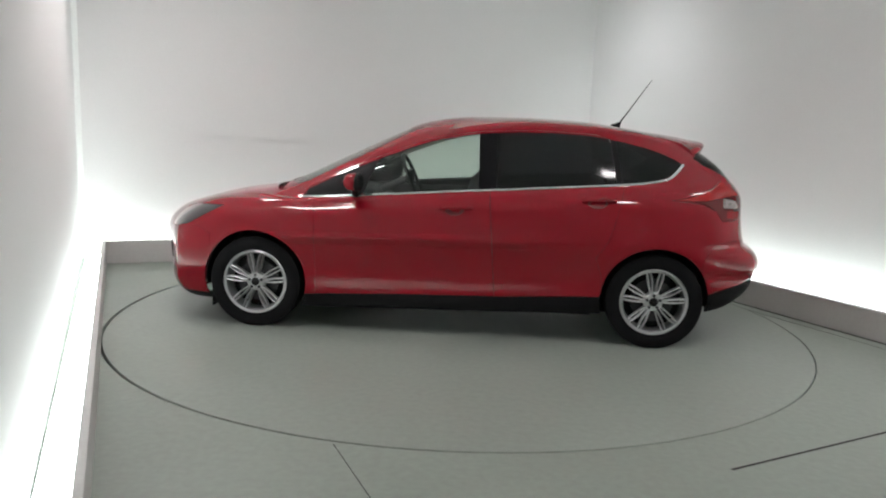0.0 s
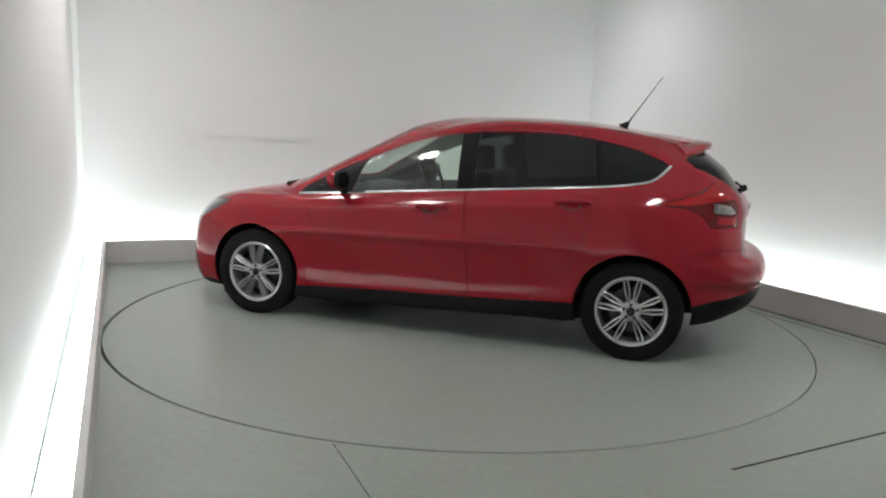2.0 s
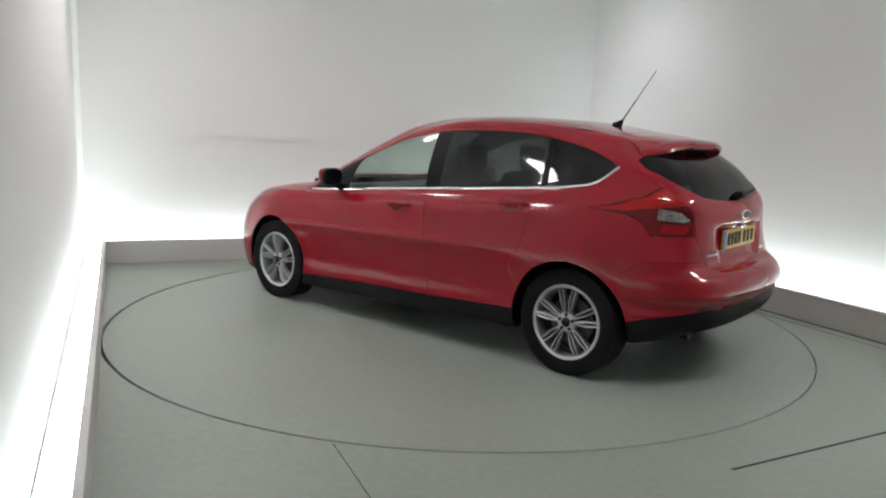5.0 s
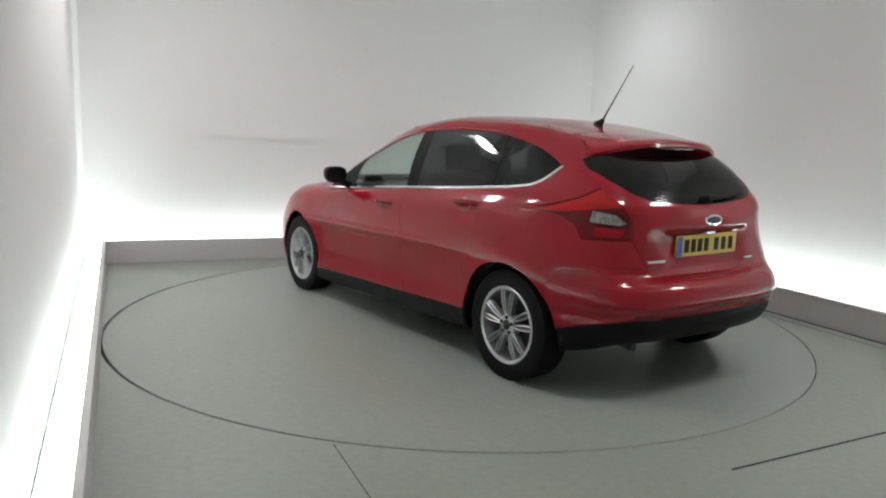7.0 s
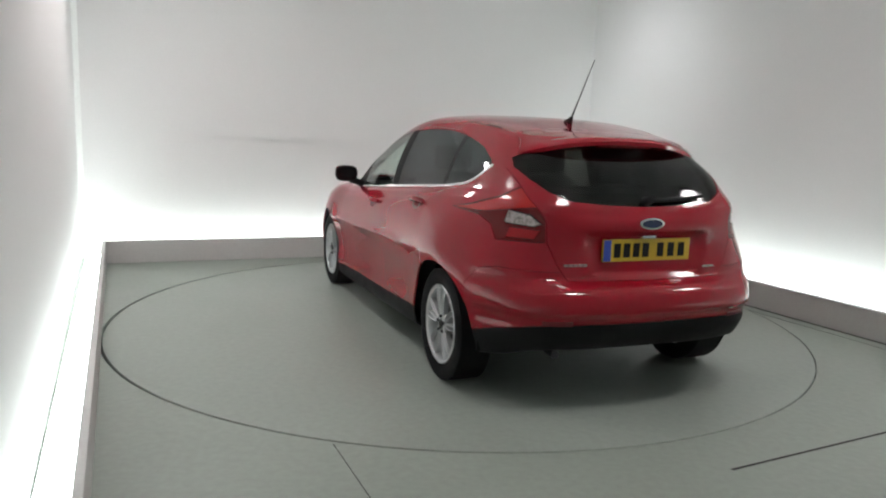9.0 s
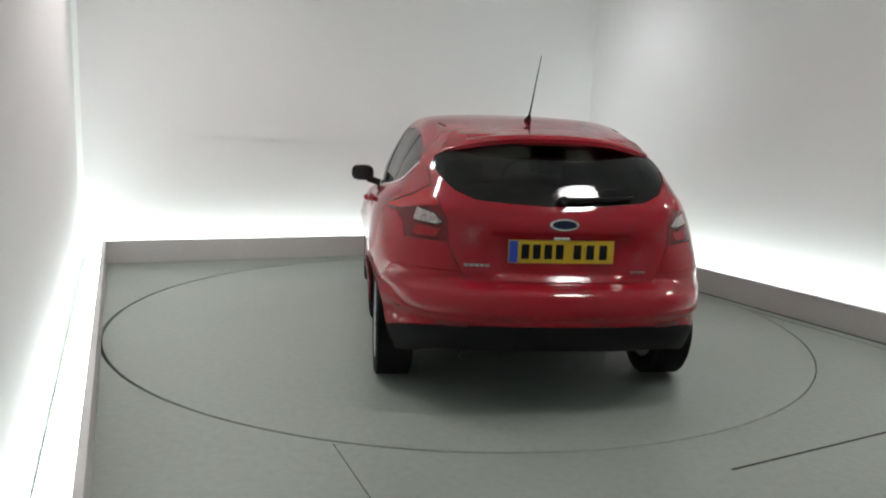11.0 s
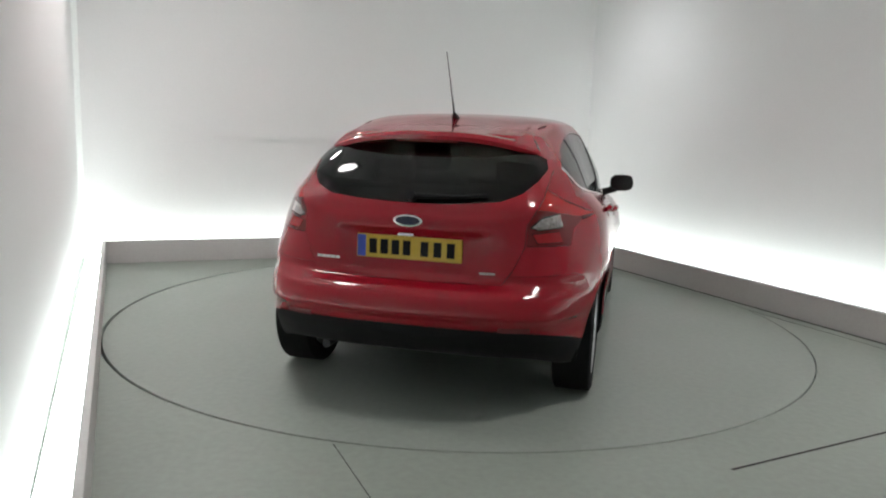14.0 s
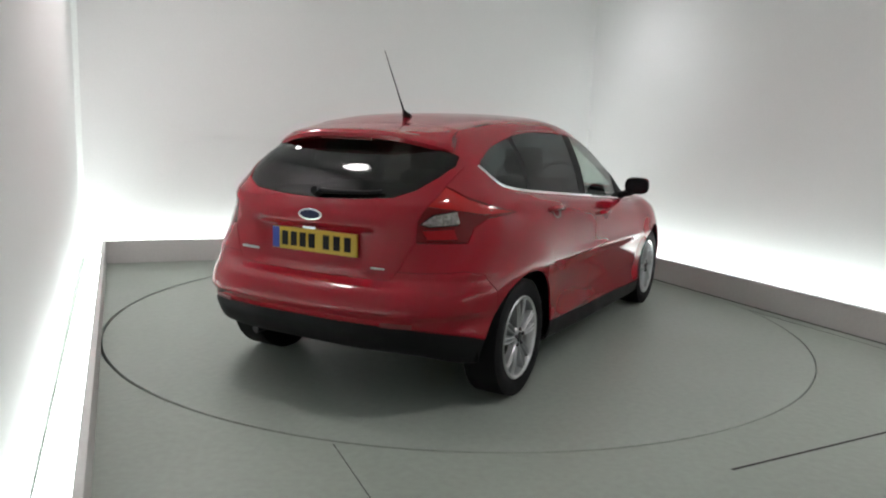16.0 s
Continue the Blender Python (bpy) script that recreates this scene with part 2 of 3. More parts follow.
def build_joints():
    """Dark sealed joints between the floor slabs."""
    for a, b, half in (((-0.50, -2.42), (-0.03, -3.42), 0.0016), ((1.18, -2.505), (3.3, -1.375), 0.006), ((2.40, 0.50), (2.96, -0.62), 0.002)):
        a, b = Vector(a), Vector(b)
        s = (b - a).normalized().orthogonal() * half
        ob = part("trim_joint", prism_bm([tuple(a - s), tuple(b - s), tuple(b + s), tuple(a + s)], -0.004, 0.0012), JOINT, None)
        tagged(ob, "thin dark sealed joint in the floor", "floor joint", kind="structure")
    # a grimy sealant bead at the foot of the upstand
    inward = Vector((-0.894, -0.447))
    a, b = K1 + RIGHT * 1.2, K1 + RIGHT * 6.0
    poly = [a + inward * .001, b + inward * .001, b + inward * .011, a + inward * .011]
    ob = part("trim_bead", prism_bm([tuple(p) for p in poly], -.004, .005), JOINT, None)
    tagged(ob, "dark grimy sealant bead at the foot of the upstand", "floor joint", kind="structure")


build_room()
build_joints()
for x, y in ((1.38, -2.52), (-1.66, -1.42), (3.45, -1.38), (-2.05, 0.22)):
    build_ceiling_lamp(x, y, 0.21)


def build_spotlight(x, y, target, watts):
    """A small ceiling spotlight that washes the wall."""
    base = new("spotlight")
    base.location = (x, y, WALL_H)
    tagged(base, "small dark ceiling spotlight turned to the wall", "spotlight")
    part("bracket", lathe_bm([(.012, 0.0), (.012, -.10), (.001, -.10), (.001, 0.0)], 12, "z"), DARK_METAL, base)
    aim = (Vector(target) - Vector((x, y, WALL_H - .14))).normalized()
    p = Vector((0, 0, -.14))
    part("can", tube_bm([p - aim * .09, p - aim * .08, p + aim * .02], [.03, .05, .055], 20), DARK_METAL, base, "", True)
    data = bpy.data.lights.new("beam", "SPOT")
    data.energy, data.spot_size, data.spot_blend, data.shadow_soft_size = watts, radians(115), 1.0, 0.05
    data.color = (0.95, 0.97, 1.0)
    lamp = new("beam", data)
    lamp.parent = base
    lamp.matrix_basis = look(p + aim * .04, p + aim, 0)


build_spotlight(0.90, 2.33, (2.02, 2.88, 1.7), 30.0)
turntable = build_turntable()


# ---- the car: forward is +x, its left is +y, the middle of the wheelbase is x = 0 ----
HUBS = ((1.324, 0.305), (-1.324, 0.305))
# feature lines from nose centre round the side to tail centre, from the sill up to the roof
LINES = [
    [(1.90, 0, .19), (1.89, .35, .19), (1.80, .60, .19), (1.66, .74, .18), (1.32, .80, .18), (.90, .81, .18), (.30, .81, .19), (-.25, .81, .20), (-.90, .81, .215), (-1.32, .80, .22), (-1.66, .76, .265), (-1.82, .58, .315), (-1.90, .32, .325), (-1.91, 0, .325)],
    [(2.08, 0, .20), (2.05, .35, .20), (1.95, .64, .19), (1.76, .80, .17), (1.32, .865, .18), (.90, .87, .16), (.30, .87, .175), (-.25, .87, .19), (-.90, .87, .215), (-1.32, .85, .22), (-1.72, .785, .25), (-1.92, .62, .305), (-2.00, .34, .315), (-2.02, 0, .32)],
    [(2.15, 0, .27), (2.12, .35, .27), (2.01, .66, .265), (1.80, .825, .26), (1.32, .895, .26), (.90, .884, .245), (.30, .882, .27), (-.25, .883, .29), (-.90, .889, .325), (-1.32, .885, .34), (-1.76, .815, .36), (-1.98, .64, .385), (-2.07, .36, .40), (-2.09, 0, .41)],
    [(2.19, 0, .40), (2.14, .35, .40), (2.01, .67, .40), (1.82, .84, .40), (1.32, .908, .42), (.90, .877, .40), (.30, .874, .42), (-.25, .876, .43), (-.90, .886, .46), (-1.32, .900, .47), (-1.77, .828, .48), (-2.01, .655, .515), (-2.09, .37, .53), (-2.112, 0, .535)],
    [(2.205, 0, .52), (2.155, .35, .52), (2.01, .665, .52), (1.82, .835, .52), (1.32, .912, .56), (.90, .894, .575), (.30, .896, .59), (-.25, .898, .60), (-.90, .905, .61), (-1.32, .908, .65), (-1.77, .832, .62), (-1.985, .65, .615), (-2.068, .365, .622), (-2.09, 0, .628)],
    [(2.20, 0, .61), (2.165, .35, .61), (1.99, .66, .635), (1.77, .82, .655), (1.32, .90, .69), (.90, .900, .655), (.30, .905, .665), (-.25, .907, .68), (-.90, .909, .70), (-1.32, .90, .77), (-1.74, .82, .74), (-1.925, .645, .69), (-1.985, .35, .665), (-2.00, 0, .662)],
    [(2.16, 0, .69), (2.11, .34, .70), (1.92, .635, .742), (1.70, .79, .772), (1.32, .865, .80), (.90, .875, .785), (.30, .885, .82), (-.25, .888, .855), (-.90, .888, .90), (-1.32, .872, .91), (-1.70, .79, .87), (-1.90, .615, .82), (-1.96, .34, .80), (-1.975, 0, .80)],
    [(2.02, 0, .775), (1.97, .33, .785), (1.80, .585, .825), (1.60, .725, .848), (1.28, .81, .86), (.90, .835, .845), (.30, .845, .895), (-.25, .848, .935), (-.90, .845, .98), (-1.32, .825, 1.00), (-1.68, .755, .98), (-1.89, .60, .93), (-1.965, .335, .915), (-1.985, 0, .915)],
    [(1.70, 0, .87), (1.66, .30, .87), (1.53, .54, .885), (1.38, .67, .888), (1.17, .77, .875), (.90, .805, .872), (.30, .812, .925), (-.25, .812, .968), (-.90, .805, 1.02), (-1.32, .785, 1.045), (-1.69, .725, 1.03), (-1.885, .60, .99), (-1.945, .32, .975), (-1.965, 0, .975)],
    [(1.31, 0, .945), (1.29, .26, .944), (1.24, .47, .938), (1.17, .62, .925), (1.06, .725, .905), (.86, .775, .90), (.30, .785, .95), (-.25, .785, .99), (-.90, .775, 1.045), (-1.32, .75, 1.08), (-1.68, .690, 1.075), (-1.855, .575, 1.048), (-1.915, .32, 1.028), (-1.928, 0, 1.025)],
    [(.84, 0, 1.160), (.83, .25, 1.155), (.79, .44, 1.145), (.73, .585, 1.125), (.64, .665, 1.10), (.48, .69, 1.13), (.10, .70, 1.18), (-.30, .705, 1.20), (-.88, .695, 1.225), (-1.28, .665, 1.225), (-1.585, .615, 1.205), (-1.735, .52, 1.185), (-1.793, .29, 1.178), (-1.805, 0, 1.175)],
    [(.38, 0, 1.378), (.37, .22, 1.374), (.34, .39, 1.362), (.29, .51, 1.335), (.22, .57, 1.315), (.08, .595, 1.335), (-.16, .612, 1.365), (-.45, .615, 1.378), (-.88, .60, 1.372), (-1.20, .575, 1.335), (-1.45, .54, 1.30), (-1.578, .45, 1.298), (-1.618, .25, 1.312), (-1.628, 0, 1.315)],
    [(.18, 0, 1.438), (.17, .19, 1.433), (.14, .33, 1.424), (.09, .43, 1.405), (.02, .485, 1.395), (-.12, .515, 1.413), (-.30, .53, 1.432), (-.50, .53, 1.438), (-.88, .52, 1.426), (-1.16, .495, 1.394), (-1.38, .465, 1.36), (-1.52, .39, 1.347), (-1.60, .22, 1.348), (-1.62, 0, 1.35)],
    [(.02, 0, 1.461), (.01, .13, 1.458), (-.01, .21, 1.456), (-.05, .27, 1.452), (-.11, .30, 1.452), (-.22, .32, 1.456), (-.37, .325, 1.461), (-.55, .32, 1.462), (-.85, .31, 1.450), (-1.05, .295, 1.430), (-1.20, .28, 1.408), (-1.30, .24, 1.395), (-1.36, .14, 1.388), (-1.38, 0, 1.386)],
    [(-.14, 0, 1.468), (-.15, 0, 1.468), (-.17, 0, 1.469), (-.20, 0, 1.470), (-.25, 0, 1.471), (-.32, 0, 1.471), (-.44, 0, 1.471), (-.58, 0, 1.468), (-.80, 0, 1.459), (-.95, 0, 1.448), (-1.04, 0, 1.438), (-1.09, 0, 1.430), (-1.12, 0, 1.425), (-1.13, 0, 1.424)],
]


def body_surface(cols=7, rows=5):
    """The smooth outer skin as a mesh of both halves."""
    lines = []
    for ln in LINES:
        lead = (ln[1][0], -ln[1][1], ln[1][2])
        tail = (ln[-2][0], -ln[-2][1], ln[-2][2])
        lines.append(spline(ln, cols, lead, tail))
    n = len(lines[0])
    grid = []
    for j in range(n):
        col = [ln[j] for ln in lines]
        over = col[-2] * np.array((1, -1, 1))
        fine = spline(col, rows * 2, None, over)
        grid.append([p for i, p in enumerate(fine) if i % 2 == 0 or 2 * rows * 2 <= i < 8 * rows * 2])
    def step(e0, e1, v):
        q = min(1.0, max(0.0, (v - e0) / (e1 - e0)))
        return q * q * (3 - 2 * q)
    for col in grid:
        for p in col:
            p[1] *= 1 - (.046 + .004 * step(.66, .80, p[2])) * step(-1.35, -1.85, p[0])
            if p[0] > 1.5:
                p[0] = 1.5 + (p[0] - 1.5) * (0.955 + .05 * step(.60, .30, abs(p[1])))
            if p[0] < -1.45:
                p[0] = -1.45 + (p[0] + 1.45) * (1 - .012 * step(1.20, 1.05, p[2]))
            if p[0] < -1.55:
                # bumper crease with an undercut, and the sunken plate field of the tailgate
                away = np.array((p[0] + 1.15, p[1] * .9, 0.0))
                away /= np.linalg.norm(away)
                tail = step(-1.58, -1.80, p[0])
                ridge = (.016 - .010 * step(.45, .60, abs(p[1]))) * step(.640, .525, p[2]) * step(.488, .512, p[2]) - .012 * step(.512, .480, p[2]) * step(.40, .46, p[2])
                shelf = -.010 * step(.600, .640, p[2]) * step(.70, .66, p[2])
                p += away * ((ridge + shelf) * tail)
                p[0] += .024 * step(.375, .325, abs(p[1]) + .22 * max(0, .88 - p[2])) * step(.665, .69, p[2]) * step(.895, .865, p[2])
            # the cabin stays broad towards the windscreen pillars
            p[1] *= 1 + .040 * step(.92, 1.12, p[2]) * step(-.70, .10, p[0])
            # crease along the doors
            if -1.5 < p[0] < 1.6:
                mid = .640 + .045 * (.9 - p[0]) / 1.9
                side = step(.70, .80, p[1])
                along = step(-.95, -.30, p[0]) * step(1.60, 1.30, p[0])
                p[1] += .010 * side * along * (step(mid - .07, mid, p[2]) * step(mid + .028, mid, p[2]))
            # flared lips round the wheel arches
            for hx, hz in HUBS:
                away_r = math.hypot(p[0] - hx, p[2] - hz)
                p[1] += .006 * step(.70, .80, p[1]) * step(.49, .385, away_r) * step(.20, .26, p[2])
    m = len(grid[0])
    bm = bmesh.new()
    side = []
    for sgn in (1, -1):
        vs = [[bm.verts.new((p[0], sgn * max(0.0, p[1]), p[2])) for p in c] for c in grid]
        side.append(vs)
        for j in range(n - 1):
            for k in range(m - 1):
                f = (vs[j][k], vs[j + 1][k], vs[j + 1][k + 1], vs[j][k + 1])
                bm.faces.new(f if sgn < 0 else f[::-1])
    bmesh.ops.remove_doubles(bm, verts=bm.verts[:], dist=0.0004)
    bmesh.ops.dissolve_degenerate(bm, dist=0.0004, edges=bm.edges[:])
    bmesh.ops.recalc_face_normals(bm, faces=bm.faces)
    # the skin must face outwards
    if sum(f.normal.dot(f.calc_center_median() - Vector((0, 0, 0.7))) for f in bm.faces) < 0:
        bmesh.ops.reverse_faces(bm, faces=bm.faces[:])
    return bm


from mathutils.bvhtree import BVHTree

skin = body_surface()
skin.verts.ensure_lookup_table()
bmesh.ops.triangulate(skin, faces=skin.faces[:])
skin.faces.ensure_lookup_table()
skin.normal_update()
SKIN = BVHTree.FromBMesh(skin)
SKIN_TRI = [[(v.co.copy(), v.normal.copy()) for v in f.verts] for f in skin.faces]


def skin_normal(p):
    """The smooth normal of the skin nearest to p."""
    co, nrm, i, d = SKIN.find_nearest(p)
    (a, na), (b, nb), (c, nc) = SKIN_TRI[i]
    v0, v1, v2 = b - a, c - a, co - a
    d00, d01, d11, d20, d21 = v0.dot(v0), v0.dot(v1), v1.dot(v1), v2.dot(v0), v2.dot(v1)
    den = d00 * d11 - d01 * d01
    if abs(den) < 1e-14:
        return nrm, d
    v, w = (d11 * d20 - d01 * d21) / den, (d00 * d21 - d01 * d20) / den
    n = na * (1 - v - w) + nb * v + nc * w
    return (n.normalized() if n.length > 1e-6 else nrm), d


def shell(outer, inner):
    """The skin as a closed body between two offsets along its normals."""
    bm = skin.copy()
    bm.normal_update()
    nv = [(v.co.copy(), v.normal.copy()) for v in bm.verts]
    bm.verts.ensure_lookup_table()
    for v, (c, n) in zip(bm.verts, nv):
        v.co = c + n * outer
    bm.verts.index_update()
    inn = [bm.verts.new(c + n * inner) for c, n in nv]
    faces = list(bm.faces)
    rim = [e for e in bm.edges if len(e.link_faces) == 1]
    for e in rim:
        f = e.link_faces[0]
        a, b = e.verts
        i = list(f.verts).index(a)
        if f.verts[(i + 1) % len(f.verts)] is not b:
            a, b = b, a
        ia, ib = inn[a.index], inn[b.index]
        bm.faces.new((b, a, ia, ib))
    for f in faces:
        bm.faces.new([inn[v.index] for v in reversed(f.verts)])
    me = bpy.data.meshes.new("shell")
    bm.to_mesh(me)
    bm.free()
    return me


def inset(poly, d):
    """The polygon moved inwards by d."""
    area = sum(poly[i - 1][0] * poly[i][1] - poly[i][0] * poly[i - 1][1] for i in range(len(poly)))
    s = 1 if area > 0 else -1
    out = []
    n = len(poly)
    for i in range(n):
        p, q, r = Vector(poly[i - 1]), Vector(poly[i]), Vector(poly[(i + 1) % n])
        a, b = (q - p).normalized(), (r - q).normalized()
        na, nb = Vector((-a.y, a.x)) * s, Vector((-b.y, b.x)) * s
        k = na + nb
        k = k / max(0.35, k.length_squared) * 2
        out.append(tuple(q + k * d))
    return out


def boolean(me, cutter_bm, op):
    """The mesh cut by, or kept within, a closed cutter."""
    cm = bpy.data.meshes.new("cutter")
    cutter_bm.to_mesh(cm)
    cutter_bm.free()
    a, b = new("work", me), new("cutter", cm)
    mod = a.modifiers.new("cut", "BOOLEAN")
    mod.operation, mod.object, mod.solver = op, b, "EXACT"
    dg = bpy.context.evaluated_depsgraph_get()
    out = bpy.data.meshes.new_from_object(a.evaluated_get(dg))
    if not len(out.polygons):
        raise ValueError("an empty cut")
    bpy.data.objects.remove(a)
    bpy.data.objects.remove(b)
    bpy.data.meshes.remove(cm)
    return out


def dress(me, material, reach=0.012):
    """Smooth outer faces by the skin's own normals; cut edges stay sharp."""
    me.materials.clear()
    me.materials.append(material)
    if material is RED:
        me.materials.append(TRIM_GREY)
        me.materials.append(HEADLINER)
    inner = [0] * len(me.polygons)
    me.polygons.foreach_set("use_smooth", [True] * len(me.polygons))
    near = {}
    normals = [(0, 0, 1)] * len(me.loops)
    for f in me.polygons:
        fn = f.normal.copy()
        for li in f.loop_indices:
            vi = me.loops[li].vertex_index
            if vi not in near:
                near[vi] = skin_normal(me.vertices[vi].co)
            n, d = near[vi]
            if n.dot(fn) > 0.75:
                normals[li] = tuple(n)
            elif n.dot(fn) < -0.75:
                normals[li] = tuple(-n)
            else:
                normals[li] = tuple(fn)
        if material is RED and skin_normal(f.center)[0].dot(fn) < -0.6:
            inner[f.index] = 2 if f.center.z > 1.12 else 1
    me.polygons.foreach_set("material_index", inner)
    me.normals_split_custom_set(normals)
    return me


def halves(me):
    """The left and right parts of a mesh that is cut through both sides."""
    out = []
    for sgn in (1, -1):
        bm = bmesh.new()
        bm.from_mesh(me)
        bmesh.ops.delete(bm, geom=[f for f in bm.faces if f.calc_center_median().y * sgn < 0], context="FACES")
        h = bpy.data.meshes.new("half")
        bm.to_mesh(h)
        bm.free()
        out.append(h)
    return out


class Carving:
    """A body shell from which panels are cut one after another, each with a gap round it."""

    def __init__(self, me):
        self.me = me

    def take(self, poly, lo, hi, axis="y", gap=0.0017):
        piece = boolean(self.me, prism_bm(inset(poly, gap), lo, hi, axis), "INTERSECT")
        self.me = boolean(self.me, prism_bm(poly, lo, hi, axis), "DIFFERENCE")
        return piece

    def cut(self, bm):
        self.me = boolean(self.me, bm, "DIFFERENCE")


def disc_poly(x, z, r, n=48):
    return [(x + r * math.cos(2 * math.pi * k / n), z + r * math.sin(2 * math.pi * k / n)) for k in range(n)]


# outlines in side view (x, z)
DLO = [tuple(p) for p in spline([(1.02, .892), (.62, .922), (-.23, .988), (-1.05, 1.052), (-1.30, 1.082)], 3)] + \
      [tuple(p) for p in spline([(-1.37, 1.10), (-1.425, 1.135), (-1.475, 1.188)], 2)] + \
      [tuple(p) for p in spline([(-1.44, 1.215), (-1.25, 1.285), (-.90, 1.352), (-.52, 1.366), (-.15, 1.345), (.17, 1.285), (.44, 1.187), (.76, 1.055), (1.005, .935)], 4)]
FRONT_DOOR = [(.905, .25), (.92, .78), (.945, .865), (1.05, .885), (1.02, .940), (.785, 1.062), (.45, 1.203), (.18, 1.303), (-.15, 1.362), (-.222, 1.367), (-.232, .985), (-.29, .295)]
REAR_DOOR = [(-.226, 1.367), (-.236, .985), (-.294, .295), (-.985, .330), (-.975, .47), (-.935, .585), (-1.005, .69), (-1.045, .82), (-1.10, 1.05), (-1.075, 1.16), (-1.02, 1.335), (-.90, 1.366), (-.52, 1.382)]
SILL = [(1.03, .10), (1.03, .243), (.30, .278), (-.30, .294), (-1.01, .331), (-1.01, .10)]
REAR_BUMPER = [(-1.60, .345), (-1.62, .60), (-1.70, .69), (-1.80, .712), (-2.3, .668), (-2.3, .478), (-2.02, .455), (-1.80, .405)]
REAR_VALANCE = [(-1.56, .1), (-1.60, .343), (-1.80, .403), (-2.02, .453), (-2.3, .476), (-2.3, .1)]
FRONT_BUMPER = [(1.63, .21), (1.64, .62), (1.74, .665), (1.98, .66), (2.4, .70), (2.4, .205)]
FRONT_LIP = [(1.60, .05), (1.63, .208), (2.4, .203), (2.4, .05)]
HEADLAMP = [(1.56, .812), (1.69, .745), (1.82, .675), (1.97, .635), (2.10, .63), (2.10, .70), (1.95, .755), (1.80, .803)]
TAIL_LAMP = [(-1.385, .965), (-1.52, .992), (-1.67, 1.045), (-1.76, 1.115), (-1.82, 1.12), (-2.2, 1.03), (-2.2, .835), (-1.74, .835), (-1.69, .905), (-1.60, .945)]
LAMP_BAND = [(-1.41, .967), (-1.53, .989), (-1.67, 1.036), (-1.76, 1.104), (-1.82, 1.108), (-1.91, 1.06), (-1.875, 1.004), (-1.76, .985), (-1.62, .962)]
# outlines in rear view (y, z)
REAR_GLASS = [tuple(p) for p in spline([(-.42, 1.035), (-.22, 1.018), (0, 1.012), (.22, 1.018), (.42, 1.035)], 3)] + \
             [(.515, 1.075), (.574, 1.132), (.602, 1.185), (.585, 1.230)] + \
             [tuple(p) for p in spline([(.52, 1.262), (.25, 1.30), (0, 1.308), (-.25, 1.30), (-.52, 1.262)], 3)] + [(-.585, 1.230), (-.602, 1.185), (-.574, 1.132), (-.515, 1.075)]
TAILGATE = [(-.455, .655), (0, .648), (.455, .655), (.50, .72), (.548, .83), (.552, .93), (.61, 1.045), (.627, 1.18), (.597, 1.265), (.49, 1.312), (0, 1.338), (-.49, 1.312), (-.597, 1.265), (-.627, 1.18), (-.61, 1.045), (-.552, .93), (-.548, .83), (-.50, .72)]
CLEAR_LENS = [(.562, .922), (.610, .968), (.690, .988), (.738, .986), (.735, .940), (.70, .916), (.60, .906)]
LOW_LENS = [(.572, .895), (.700, .905), (.735, .850), (.60, .848)]
# outlines from above (x, y)
BONNET = [(1.98, 0), (1.955, .25), (1.87, .44), (1.66, .60), (1.30, .70), (1.16, .725), (1.22, .50), (1.26, .26), (1.275, 0)]
WINDSCREEN = [(1.25, 0), (1.235, .26), (1.18, .46), (1.11, .57), (1.04, .615), (.68, .545), (.33, .44), (.36, .34), (.375, .2), (.385, 0)]


def mirror_poly(p):
    return p + [(x, -y) for x, y in reversed(p) if abs(y) > 1e-6]


def skin_side(x, z, sgn=1, off=0.0):
    """The point of the skin at (x, z) on one side."""
    hit = SKIN.ray_cast(Vector((x, sgn * 3, z)), Vector((0, -sgn, 0)))
    return Vector((x, hit[0].y + sgn * off, z)) if hit[0] else Vector((x, sgn * 0.8, z))


def skin_rear(y, z, off=0.0):
    hit = SKIN.ray_cast(Vector((-4, y, z)), Vector((1, 0, 0)))
    return Vector((hit[0].x - off, y, z)) if hit[0] else Vector((-1.97 - off, y, z))


car = new("car")
tagged(car, "glossy red five-door hatchback car standing on the turntable", "car")


def ribbon(path, normals, half, thick):
    """A strip along points, lying on their normals, with rounded top."""
    bm = bmesh.new()
    rings = []
    for i, p in enumerate(path):
        d = (path[min(i + 1, len(path) - 1)] - path[max(i - 1, 0)]).normalized()
        n = normals[i]
        s = d.cross(n).normalized()
        rings.append([bm.verts.new(p + s * a + n * b) for a, b in ((-half, -thick), (-half, thick * 0.4), (-half * 0.5, thick), (half * 0.5, thick), (half, thick * 0.4), (half, -thick))])
    for a, b in zip(rings, rings[1:]):
        for k in range(6):
            bm.faces.new((a[k], a[(k + 1) % 6], b[(k + 1) % 6], b[k]))
    bm.faces.new(rings[0])
    bm.faces.new(rings[-1])
    return bm


